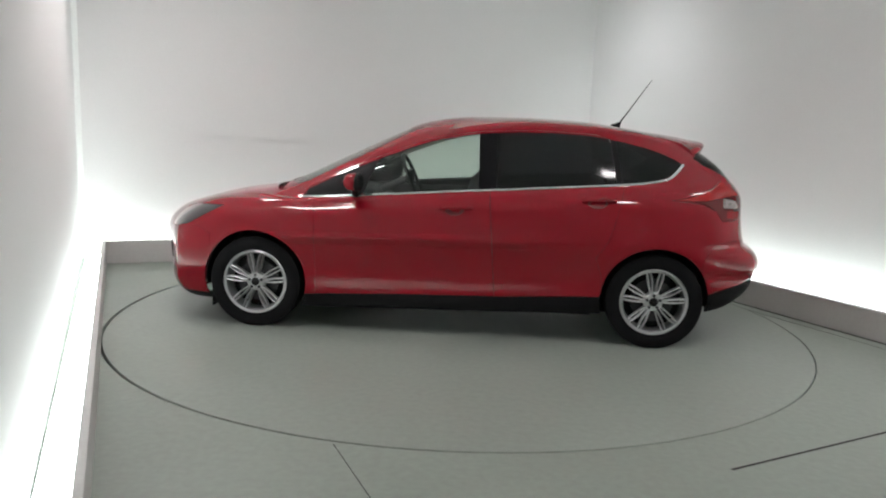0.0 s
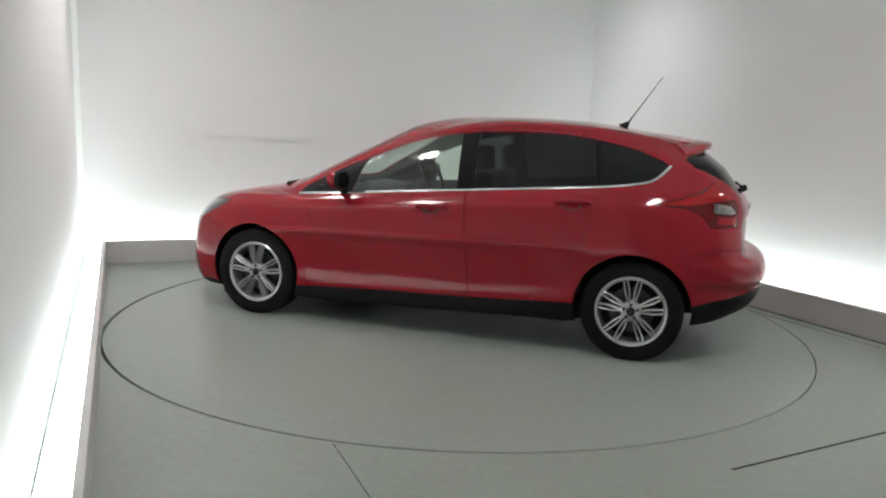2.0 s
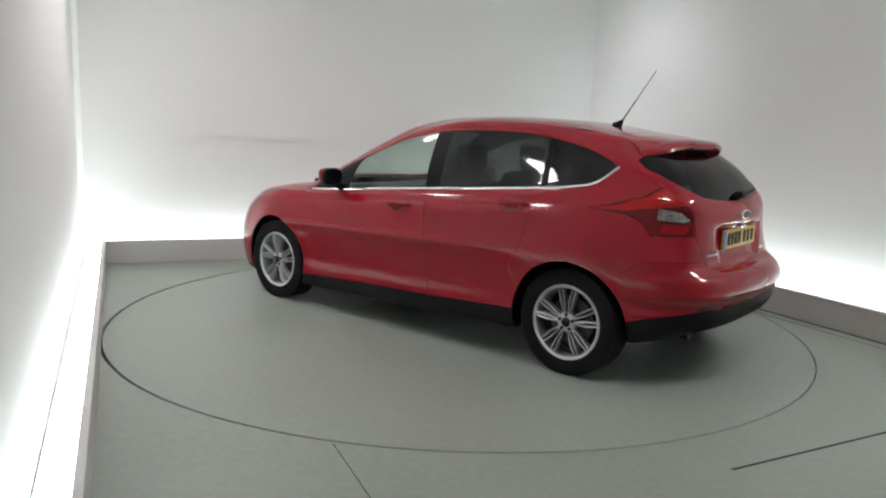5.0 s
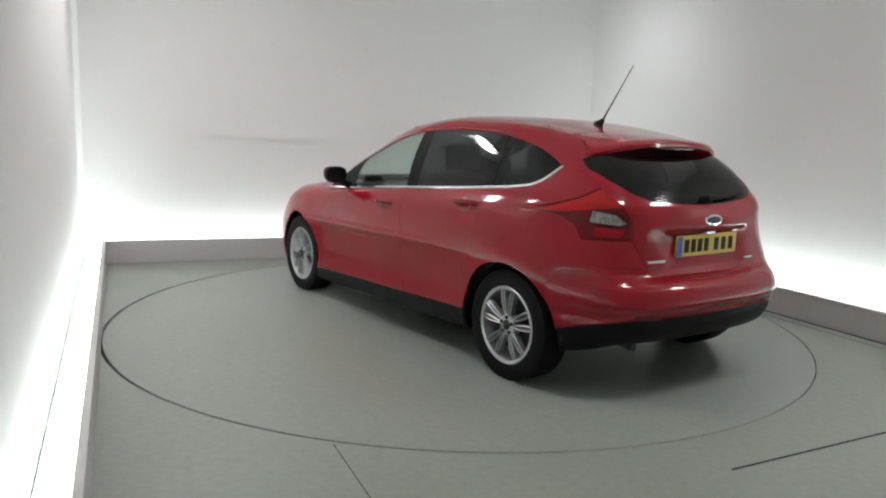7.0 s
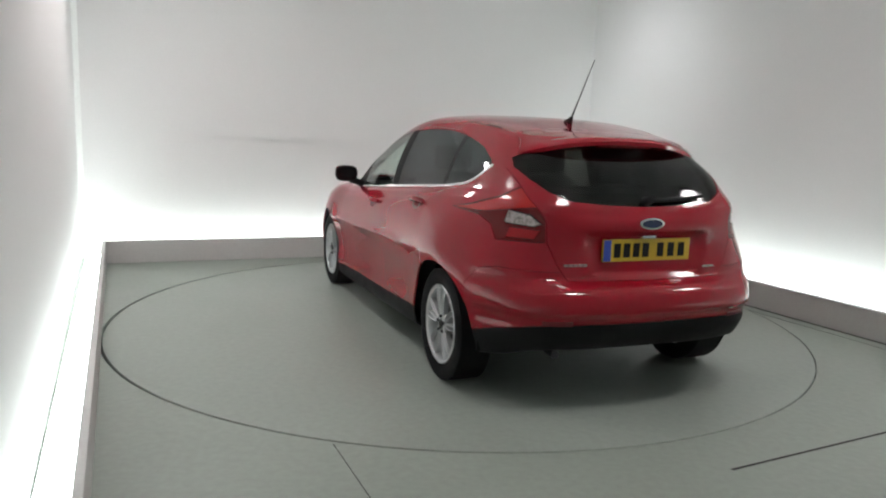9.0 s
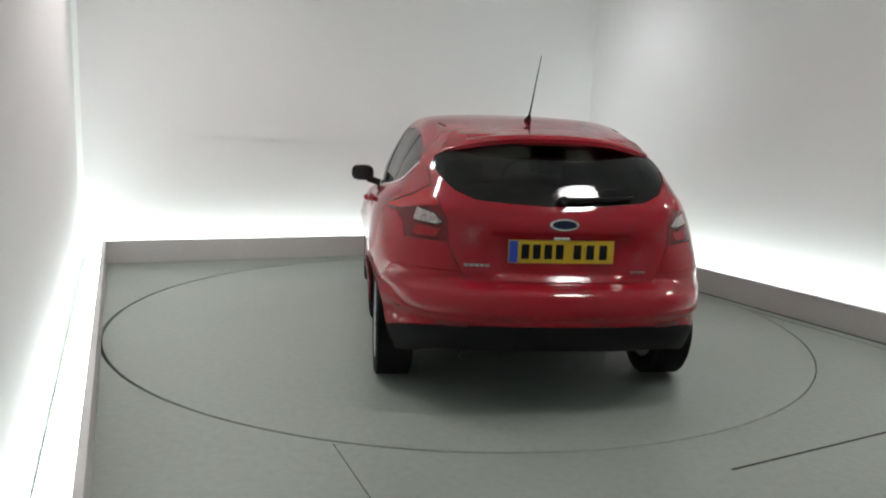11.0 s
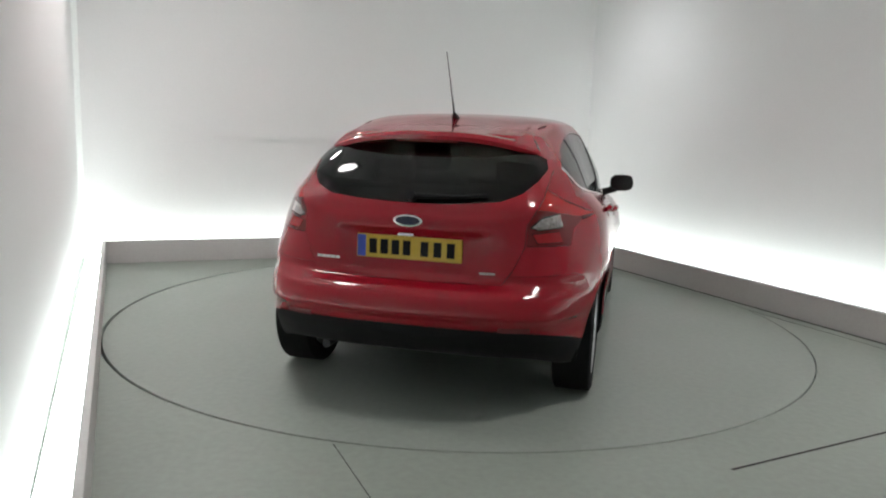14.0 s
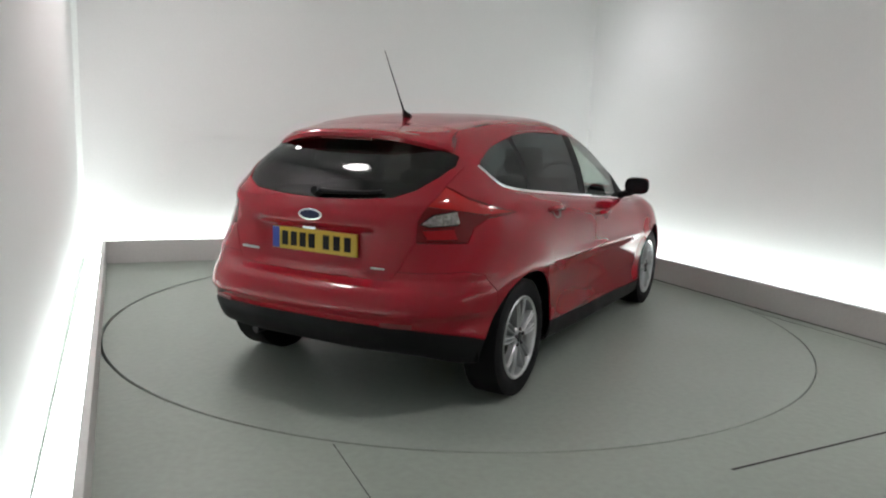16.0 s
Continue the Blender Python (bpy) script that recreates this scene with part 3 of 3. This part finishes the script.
def build_shell():
    body = Carving(shell(0.0, -0.010))
    for x, z in HUBS:
        for lo, hi in ((0.45, 1.2), (-1.2, -0.45)):
            body.cut(prism_bm(disc_poly(x, z + 0.005, 0.352), lo, hi, "y"))
    body.cut(prism_bm(DLO, -1.2, 1.2, "y"))
    body.cut(prism_bm(REAR_GLASS, -2.4, -1.5, "x"))
    body.cut(prism_bm(mirror_poly(WINDSCREEN), 0.85, 1.7, "z"))
    tailgate = body.take(TAILGATE, -2.4, -1.5, "x", 0.003)
    put("tailgate", dress(tailgate, RED), car)
    sills = halves(body.take(SILL, -1.2, 1.2, "y", 0.001))
    for h in sills:
        put("sill_trim", dress(h, BLACK), car, "black plastic sill trim")
    doors = []
    for poly, name in ((FRONT_DOOR, "front_door"), (REAR_DOOR, "rear_door")):
        for h in halves(body.take(poly, -1.2, 1.2, "y")):
            doors.append(put(name, dress(h, RED), car))
    for sgn in (1, -1):
        lo, hi = (0.555, 1.2) if sgn > 0 else (-1.2, -0.555)
        clear = body.take([(y * sgn, z) for y, z in CLEAR_LENS], -2.3, -1.75, "x", 0.0065)
        low = body.take([(y * sgn, z) for y, z in LOW_LENS], -2.3, -1.78, "x", 0.0030)
        band = body.take(LAMP_BAND, lo, hi, "y", 0.002)
        lens = body.take(TAIL_LAMP, lo, hi, "y", 0.0028)
        lamp = put("tail_lamp", dress(lens, LENS_DARK), car, "dark red wrap-round tail lamp")
        put("clear_lens", dress(clear, LENS_CLEAR), lamp, "clear reversing lens")
        put("stop_lens", dress(low, CUP_LENS), lamp, "red stop lens")
        # upper band; its brighter red paints in light falling on the upward plane
        put("lit_lens_band", dress(band, LENS_LIT), lamp, "upper lamp band in a brighter red, as if lit from above")
        lens = body.take(HEADLAMP, lo, hi, "y", 0.0035)
        put("headlamp", dress(lens, LAMP_DARK), car, "dark swept-back headlamp")
        reach = [skin_rear(sgn * y, .462, .002) for y in (.46, .51, .56, .60)]
        part("reflector", ribbon(reach, [skin_normal(p)[0] for p in reach], .011, .003), SHADE_REFLECTOR_RED, car, "red bumper reflector", True)
    put("rear_bumper", dress(body.take(REAR_BUMPER, -1.2, 1.2, "y"), RED), car)
    put("rear_valance", dress(body.take(REAR_VALANCE, -1.2, 1.2, "y", 0.0), BLACK), car, "black plastic lower bumper")
    put("front_lip", dress(body.take(FRONT_LIP, -1.2, 1.2, "y", 0.0), BLACK), car, "black plastic lower lip")
    put("front_bumper", dress(body.take(FRONT_BUMPER, -1.2, 1.2, "y"), RED), car)
    put("bonnet", dress(body.take(mirror_poly(BONNET), 0.6, 1.3, "z"), RED), car)
    put("body", dress(body.me, RED), car)
    # glazing, a little behind the skin
    thin = shell(-0.004, -0.008)
    glazing = ((("front_window", GLASS, [(.62, .90), (-.160, .965), (-.140, 1.375), (.2, 1.32), (.5, 1.2)], "clear front side window"), 0),
               (("rear_window", TINTED, [(-.282, .975), (-1.055, 1.03), (-.995, 1.37), (-.5, 1.40), (-.265, 1.385)], "dark tinted rear side window"), 2),
               (("quarter_window", TINTED, [(-1.101, 1.03), (-1.33, 1.06), (-1.50, 1.19), (-1.25, 1.31), (-1.040, 1.365)], "dark tinted quarter window"), None))
    wide = boolean(thin, prism_bm(inset(DLO, -0.008), -1.2, 1.2, "y"), "INTERSECT")
    for (name, m, poly, label), di in glazing:
        for k, h in enumerate(halves(boolean(wide, prism_bm(poly, -1.2, 1.2, "y"), "INTERSECT"))):
            ob = put(name, dress(h, m), car if di is None else doors[di + k], label)
            ob.visible_shadow = False
    for name, poly in (("pillar_trim", [(-.163, .955), (-.279, .965), (-.262, 1.40), (-.143, 1.40)]), ("division_trim", [(-1.058, 1.02), (-1.098, 1.02), (-1.037, 1.39), (-.998, 1.39)]),
                       ("corner_trim", [(.623, .89), (1.08, .86), (1.0, 1.0), (.56, 1.21), (.505, 1.2)])):
        for h in halves(boolean(wide, prism_bm(poly, -1.2, 1.2, "y"), "INTERSECT")):
            put(name, dress(h, BLACK if name == "corner_trim" else PILLAR), car, "black window trim")
    ob = put("rear_screen", dress(boolean(thin, prism_bm(inset(REAR_GLASS, -0.008), -2.4, -1.5, "x"), "INTERSECT"), REARTINT), car, "dark tinted heated rear screen")
    ob.visible_shadow = False
    ob = put("windscreen", dress(boolean(thin, prism_bm(inset(mirror_poly(WINDSCREEN), -0.008), 0.85, 1.7, "z"), "INTERSECT"), GLASS), car, "clear windscreen")
    ob.visible_shadow = False
    return doors


def build_trim(doors):
    for sgn in (1, -1):
        path = [skin_side(x, z, sgn) for x, z in [tuple(p) for p in spline([(1.03, .886), (.62, .916), (-.23, .982), (-1.05, 1.046), (-1.30, 1.075), (-1.38, 1.096), (-1.43, 1.13), (-1.485, 1.19)], 6)]]
        part("chrome_strip", ribbon(path, [skin_normal(p)[0] for p in path], 0.0085, 0.006), CHROME, car, "chrome window strip", True)
        # handles
        for x, z, di in ((-.02, .862, 0), (-.935, .945, 2)):
            door = doors[di + (sgn < 0)]
            p0 = skin_side(x, z, sgn)
            n = skin_normal(p0)[0]
            pts = [skin_side(x + dx, z - dx * 0.03, sgn) + n * h for dx, h in ((.105, .004), (.085, .026), (.03, .033), (-.04, .033), (-.09, .026), (-.108, .004))]
            part("door_handle", tube_bm(pts, [.012, .015, .016, .016, .015, .012], 10, 0.7), RED, door, "", True)
            # the cup is a proud disc; its darker red paints the shade of a recess
            bm = bmesh.new()
            cup = [skin_side(x + .062 * math.cos(a) + .01, z - .012 + .034 * math.sin(a), sgn, 0.0015) for a in [2 * math.pi * k / 20 for k in range(20)]]
            back = [c - n * 0.008 for c in cup]
            va, vb = [bm.verts.new(c) for c in cup], [bm.verts.new(c) for c in back]
            bm.faces.new(va)
            bm.faces.new(vb)
            for k in range(20):
                bm.faces.new((va[k], va[(k + 1) % 20], vb[(k + 1) % 20], vb[k]))
            part("handle_cup", bm, SHADE_REFLECTOR_RED, door)
        # door mirrors
        bm = bmesh.new()
        bmesh.ops.create_uvsphere(bm, u_segments=28, v_segments=18, radius=1.0)
        for v in bm.verts:
            x, y, z = v.co
            f = 1.0 if x > 0 else 0.08
            e = lambda q, k: math.copysign(abs(q) ** k, q)
            v.co = Vector((.625 + e(x, .8) * .085 * f, sgn * (.922 + e(y, .7) * .084), 1.008 + e(z, .7) * .059 + 0.01 * y))
        mir = part("mirror_cap", bm, RED, car, "red painted door mirror cap", True)
        mp = [(sgn * (.922 + .088 * math.copysign(abs(math.cos(a)) ** .7, math.cos(a))), 1.008 + .062 * math.copysign(abs(math.sin(a)) ** .7, math.sin(a))) for a in [2 * math.pi * k / 28 for k in range(28)]]
        part("mirror_housing", prism_bm(mp, .602, .632, "x", 0.010), BLACK, mir, "black mirror surround", True)
        part("mirror_glass", prism_bm([(y * .9 + sgn * .0922, 1.008 + (z - 1.008) * .85) for y, z in mp], .597, .601, "x"), GLOSS_BLACK, mir, "mirror glass")
        part("mirror_foot", tube_bm([(.66, sgn * .78, .925), (.66, sgn * .82, .94), (.64, sgn * .88, .962)], [.03, .026, .028], 12), BLACK, mir, "black mirror foot", True)
        # wheel arch liners, and deflectors ahead of the front wheels
        for x, z in HUBS:
            bm = bmesh.new()
            rows = []
            for k in range(25):
                a = radians(-8 + 196 * k / 24)
                rows.append([bm.verts.new((x + r * math.cos(a), sgn * y, z + r * math.sin(a))) for r, y in ((.366, .80), (.366, .50), (.05, .50), (.05, .49), (.374, .49), (.374, .80))])
            for a, b in zip(rows, rows[1:]):
                for k in range(6):
                    bm.faces.new((a[k], a[(k + 1) % 6], b[(k + 1) % 6], b[k]))
            part("arch_liner", bm, BLACK, car, "black wheel arch liner")
        part("wheel_deflector", box_bm(1.655, 1.67, sgn * .70 - .07, sgn * .70 + .07, .10, .24, .004), BLACK, car)
    # underside; tank, axle and silencer are added to block light under the car
    part("floor_pan", box_bm(-1.10, 1.72, -.60, .60, .16, .25, .02), BLACK, car, "dark underbody")
    part("tank_blocker", box_bm(-1.05, -.62, -.55, .30, .15, .26, .03), BLACK, car)
    part("axle_blocker", tube_bm([(-1.324, -.70, .27), (-1.324, -.3, .24), (-1.324, .3, .24), (-1.324, .70, .27)], .045, 12), DARK_METAL, car, "", True)
    part("silencer", box_bm(-1.78, -1.50, -.42, .42, .235, .34, .05, 3), DARK_METAL, car, "dull steel silencer box added to block light under the car", True)
    part("boot_floor", box_bm(-1.88, -1.12, -.60, .60, .34, .38, .01), BLACK, car)
    part("floor_pan", box_bm(-.93, .93, -.83, .83, .19, .25, .01), BLACK, car)
    part("exhaust_pipe", tube_bm([(-1.45, .42, .26), (-1.76, .44, .265), (-1.88, .45, .262)], .022, 14), DARK_METAL, car, "", True)
    for sgn in (1, -1):
        p = [SKIN.ray_cast(Vector((4, sgn * y, z)), Vector((-1, 0, 0)))[0] for y, z in ((.64, .36),)][0]
        n = skin_normal(p)[0]
        part("fog_lamp", tube_bm([p - n * .02, p + n * .004], [.05, .045], 20), CHROME, car, "round fog lamp in the bumper", True)
    rowp = [SKIN.ray_cast(Vector((4, y, .42)), Vector((-1, 0, 0)))[0] for y in np.linspace(-.5, .5, 15)]
    part("grille", ribbon([Vector(p) for p in rowp], [skin_normal(p)[0] for p in rowp], .07, .006), BLACK, car, "black lower grille", True)
    # spoiler
    bm = bmesh.new()
    rows = []
    for k in range(33):
        y = -.552 + 1.104 * k / 32
        q = abs(y) / .552
        top = SKIN.ray_cast(Vector((-1.36, y * .86, 3)), Vector((0, 0, -1)))[0].z
        tip_x, tip_z = -1.715 + .15 * q ** 3, 1.340 - .075 * q ** 2.6
        rows.append([bm.verts.new(p) for p in ((-1.345, y * .85, top - .006), (-1.36, y * .86, top + .002), (-1.50, y * .92, top * .5 + tip_z * .5 + .010), (-1.62 + .07 * q ** 2, y * .97, tip_z + .016), (tip_x + .014, y, tip_z + .004), (tip_x, y * .998, tip_z - .010), (tip_x + .006, y * .99, tip_z - .030), (tip_x + .07, y * .97, tip_z - .046), (-1.50, y * .88, tip_z - .045))])
    for a, b in zip(rows, rows[1:]):
        for k in range(9):
            bm.faces.new((a[k], a[(k + 1) % 9], b[(k + 1) % 9], b[k]))
    bm.faces.new(rows[0])
    bm.faces.new(rows[-1])
    sp = part("spoiler", bm, RED, car, "red roof spoiler over the rear screen", True)
    part("brake_lamp", box_bm(-1.700, -1.62, -.16, .16, 1.296, 1.308, .003), LENS_DARK, sp, "high-level brake lamp")
    for sgn in (1, -1):
        for x0, x1 in ((-1.10, -1.23),):
            path = [SKIN.ray_cast(Vector((x0 + (x1 - x0) * k / 6, sgn * (.515 - .02 * k / 6), 3)), Vector((0, 0, -1)))[0] for k in range(7)]
            part("roof_slot", ribbon(path, [skin_normal(p)[0] for p in path], 0.007, 0.003), BLACK, car, "black roof gutter cap", True)
    # aerial
    foot = part("aerial_foot", tube_bm([(-1.10, 0, 1.418), (-1.13, 0, 1.440), (-1.15, 0, 1.462)], [.034, .022, .009], 14, 0.7), BLACK, car, "black aerial foot", True)
    part("aerial_rod", tube_bm([(-1.14, 0, 1.452), (-1.20, 0, 1.540), (-1.355, 0, 1.772)], [.006, .004, .0022], 8), BLACK, foot)
    # rear wiper
    w = part("wiper_hub", tube_bm([(-1.91, 0, 1.035), (-1.955, 0, 1.05)], [.026, .020], 14), BLACK, car, "black rear wiper", True)
    pts = [skin_rear(y, z, .018) for y, z in ((0, 1.045), (-.1, 1.046), (-.25, 1.052), (-.36, 1.064))]
    part("wiper_arm", tube_bm(pts, [.013, .012, .010, .008], 8), BLACK, w)
    part("wiper_arm", tube_bm([(1.29, .40, .935), (1.26, .25, .946), (1.25, -.1, .952)], .008, 8), BLACK, car)
    part("cowl", tube_bm([(1.25, y, .925 + .012 * (1 - (y / .6) ** 2)) for y in (-.54, -.4, -.2, 0, .2, .4, .54)], .020, 10), BLACK, car, "black cowl below the windscreen")
    # plate, emblem and badges
    pz = .797
    xs = skin_rear(.2, pz, .010).x
    plate = part("number_plate", prism_bm([(-.260, .742), (.260, .742), (.260, .853), (-.260, .853)], xs - .006, xs + .006, "x", .002), PLATE_YELLOW, car, "yellow rear number plate")
    part("plate_band", prism_bm([(.215, .745), (.257, .745), (.257, .850), (.215, .850)], xs - .008, xs - .002, "x"), PLATE_BLUE, plate, "blue band")
    for k, y in enumerate((.178, .122, .066, .010, -.078, -.142, -.206)):
        part("plate_bar", prism_bm([(y - .019, .762), (y + .019, .762), (y + .019, .833), (y - .019, .833)], xs - .0085, xs - .003, "x"), BLACK, plate, "black bar")
    ex = skin_rear(0, .932).x
    em = part("emblem", prism_bm([(.072 * math.cos(a), .932 + .029 * math.sin(a)) for a in [2 * math.pi * k / 40 for k in range(40)]], ex - .009, ex + .01, "x", .003), CHROME, car, "chrome oval emblem", True)
    part("emblem_field", prism_bm([(.060 * math.cos(a), .932 + .021 * math.sin(a)) for a in [2 * math.pi * k / 40 for k in range(40)]], ex - .0105, ex - .004, "x"), EMBLEM_BLUE, em, "dark blue field")
    part("tailgate_grip", box_bm(xs - .03, xs + .02, -.03, .05, .858, .872, .004), CHROME, car, "small chrome grip", True)
    for y0, y1, z0, z1 in ((.35, .475, .724, .735), (-.42, -.345, .701, .709)):
        bx = skin_rear((y0 + y1) / 2, (z0 + z1) / 2)
        n = 5
        for k in range(n):
            a, b = y0 + (y1 - y0) * k / n, y0 + (y1 - y0) * (k + .75) / n
            px = skin_rear((a + b) / 2, (z0 + z1) / 2).x
            part("badge", prism_bm([(a, z0), (b, z0), (b, z1), (a, z1)], px - .006, px + .006, "x"), ALLOY, car, "small silver badge bar")


def build_wheel(x, sgn, z):
    wheel = new("wheel")
    wheel.parent = car
    wheel.location = (x, sgn * (.784 if x > 0 else .770), z)
    if sgn < 0:
        wheel.rotation_euler = (0, 0, math.pi)
    R = z + .004
    prof = [(.212, -.085), (.240, -.098), (.285, -.100), (.308, -.088), (R - .002, -.07), (R, -.03), (R, .03), (R - .002, .07), (.308, .088), (.285, .100), (.240, .098), (.212, .085)]
    part("tyre", lathe_bm(prof, 72), RUBBER, wheel, "black tyre", True)
    part("rim", lathe_bm([(.213, -.085), (.213, .082), (.219, .090), (.214, .095), (.200, .090), (.192, .072), (.188, .0), (.190, -.085)], 72), ALLOY, wheel, "silver alloy rim", True)
    part("brake_disc", lathe_bm([(.140, .010), (.140, .022), (.03, .022), (.03, .010)], 48), DISC_STEEL, wheel)
    part("backing", lathe_bm([(.188, -.02), (.188, -.01), (.01, -.01), (.01, -.02)], 48), BLACK, wheel)
    hub = part("hub", lathe_bm([(.062, .03), (.062, .072), (.052, .082), (.001, .084), (.001, .03)], 40), ALLOY, wheel, "", True)
    part("centre_cap", lathe_bm([(.028, .08), (.028, .087), (.024, .090), (.001, .090), (.001, .08)], 28), GLOSS_BLACK, hub, "dark centre cap", True)
    for k in range(5):
        a = 2 * math.pi * k / 5 + math.pi / 2
        part("wheel_nut", lathe_bm([(.010, .06), (.010, .090), (.006, .093), (.001, .093), (.001, .06)], 10), DARK_METAL, hub).location = (.043 * math.cos(a), 0, .043 * math.sin(a))
    for k in range(5):
        for off, twin in ((-1, -1), (-1, 1), (1, -1), (1, 1)):
            a = 2 * math.pi * k / 5 + math.pi / 2
            bm = bmesh.new()
            rows = []
            for i in range(7):
                q = i / 6
                r = .045 + q * .155
                w = off * (.013 + .031 * q) + twin * (.003 + .0105 * math.sin(q * 2.5))
                half = .0056
                y = .078 + .010 * math.sin(q * 2.4)
                rows.append([bm.verts.new(Vector((c[0], c[1], c[2]))) for c in
                             ((r, y - .03, w - half), (r, y, w - half * .8), (r, y + .004, w), (r, y, w + half * .8), (r, y - .03, w + half))])
            for p, q2 in zip(rows, rows[1:]):
                for i in range(5):
                    bm.faces.new((p[i], p[(i + 1) % 5], q2[(i + 1) % 5], q2[i]))
            bm.faces.new(rows[0])
            bm.faces.new(rows[-1])
            bmesh.ops.rotate(bm, verts=bm.verts, cent=(0, 0, 0), matrix=Matrix.Rotation(-a, 3, "Y"))
            part("spoke", bm, ALLOY, wheel, "", True)


def cushion_bm(x0, x1, y0, y1, z0, z1, bevel=0.05):
    return box_bm(x0, x1, y0, y1, z0, z1, bevel, 4)


def build_cabin():
    for sgn in (1, -1):
        y = sgn * .37
        seat = new("front_seat")
        seat.parent = car
        part("seat_cushion", cushion_bm(-.12, .40, y - .25, y + .25, .38, .56), FABRIC, seat, "dark cloth seat cushion", True)
        bm = cushion_bm(-.10, .04, y - .24, y + .24, .45, 1.08)
        bmesh.ops.rotate(bm, verts=bm.verts, cent=(-.03, 0, .5), matrix=Matrix.Rotation(radians(-14), 3, "Y"))
        part("backrest", bm, FABRIC, seat, "dark cloth backrest", True)
        part("headrest", cushion_bm(-.27, -.17, y - .13, y + .13, 1.09, 1.27, .04), FABRIC, seat, "dark cloth headrest", True)
        part("headrest", cushion_bm(-1.10, -1.02, sgn * .36 - .12, sgn * .36 + .12, 1.06, 1.19, .035), FABRIC, car, "rear headrest", True)
    for sgn in (1, -1):
        for x0, x1, zt in ((-.20, .86, .90), (-1.00, -.30, .96)):
            part("door_card", box_bm(x0, x1, sgn * .735 - .02, sgn * .735 + .02, .36, zt, .012), TRIM_GREY, car, "dark inner door panel", True)
    part("rear_bench", cushion_bm(-1.0, -.50, -.62, .62, .38, .58), FABRIC, car, "dark cloth rear bench", True)
    bm = cushion_bm(-1.02, -.88, -.62, .62, .5, 1.05)
    bmesh.ops.rotate(bm, verts=bm.verts, cent=(-.95, 0, .5), matrix=Matrix.Rotation(radians(-14), 3, "Y"))
    part("rear_backrest", bm, FABRIC, car, "dark cloth rear backrest", True)
    part("parcel_shelf", box_bm(-1.72, -1.14, -.60, .60, .99, 1.01, .006), TRIM_GREY, car)
    part("dashboard", prism_bm([(1.14, .55), (1.14, .90), (.98, .925), (.72, .90), (.62, .80), (.66, .55)], -.70, .70, "y", .02), TRIM_GREY, car, "dark dashboard", True)
    column = part("steering_column", tube_bm([(.75, -.37, .84), (.46, -.37, .975)], .03, 12), TRIM_GREY, car)
    bm = lathe_bm([(.185 + .016 * math.cos(a), .016 * math.sin(a)) for a in [2 * math.pi * k / 10 for k in range(10)]], 40, "z")
    bmesh.ops.rotate(bm, verts=bm.verts, cent=(0, 0, 0), matrix=Matrix.Rotation(radians(-66), 3, "Y"))
    bmesh.ops.translate(bm, verts=bm.verts, vec=(.44, -.37, .985))
    part("steering_wheel", bm, BLACK, column, "black steering wheel", True)
    part("boss", cushion_bm(.43, .48, -.46, -.28, .93, 1.04, .02), BLACK, column)
    part("headlining", prism_bm([(.25, 1.385), (-.3, 1.41), (-1.0, 1.385), (-1.5, 1.29), (-1.5, 1.28), (-1.0, 1.375), (-.3, 1.40), (.25, 1.375)], -.47, .47, "y"), HEADLINER, car, "pale cloth headlining")


build_trim(build_shell())
for hx, hz in HUBS:
    for s in (1, -1):
        build_wheel(hx, s, hz)
build_cabin()


# ---- the turning ----
def motions():
    def angle(t):
        return 175.924 - 7.0266 * t - 0.0036685 * t * t
    rows, deck = [], []
    for k in range(33):
        t = k * 0.5
        a = radians(angle(t))
        x, y = -0.0111, -0.2262
        rows.append((t, pose(x * math.cos(a) - y * math.sin(a), x * math.sin(a) + y * math.cos(a), 0, 0, 0, angle(t))))
        deck.append((t, pose(RX, RY, 0, 0, 0, angle(t))))
    walk(car, rows)
    walk(turntable, deck)


motions()
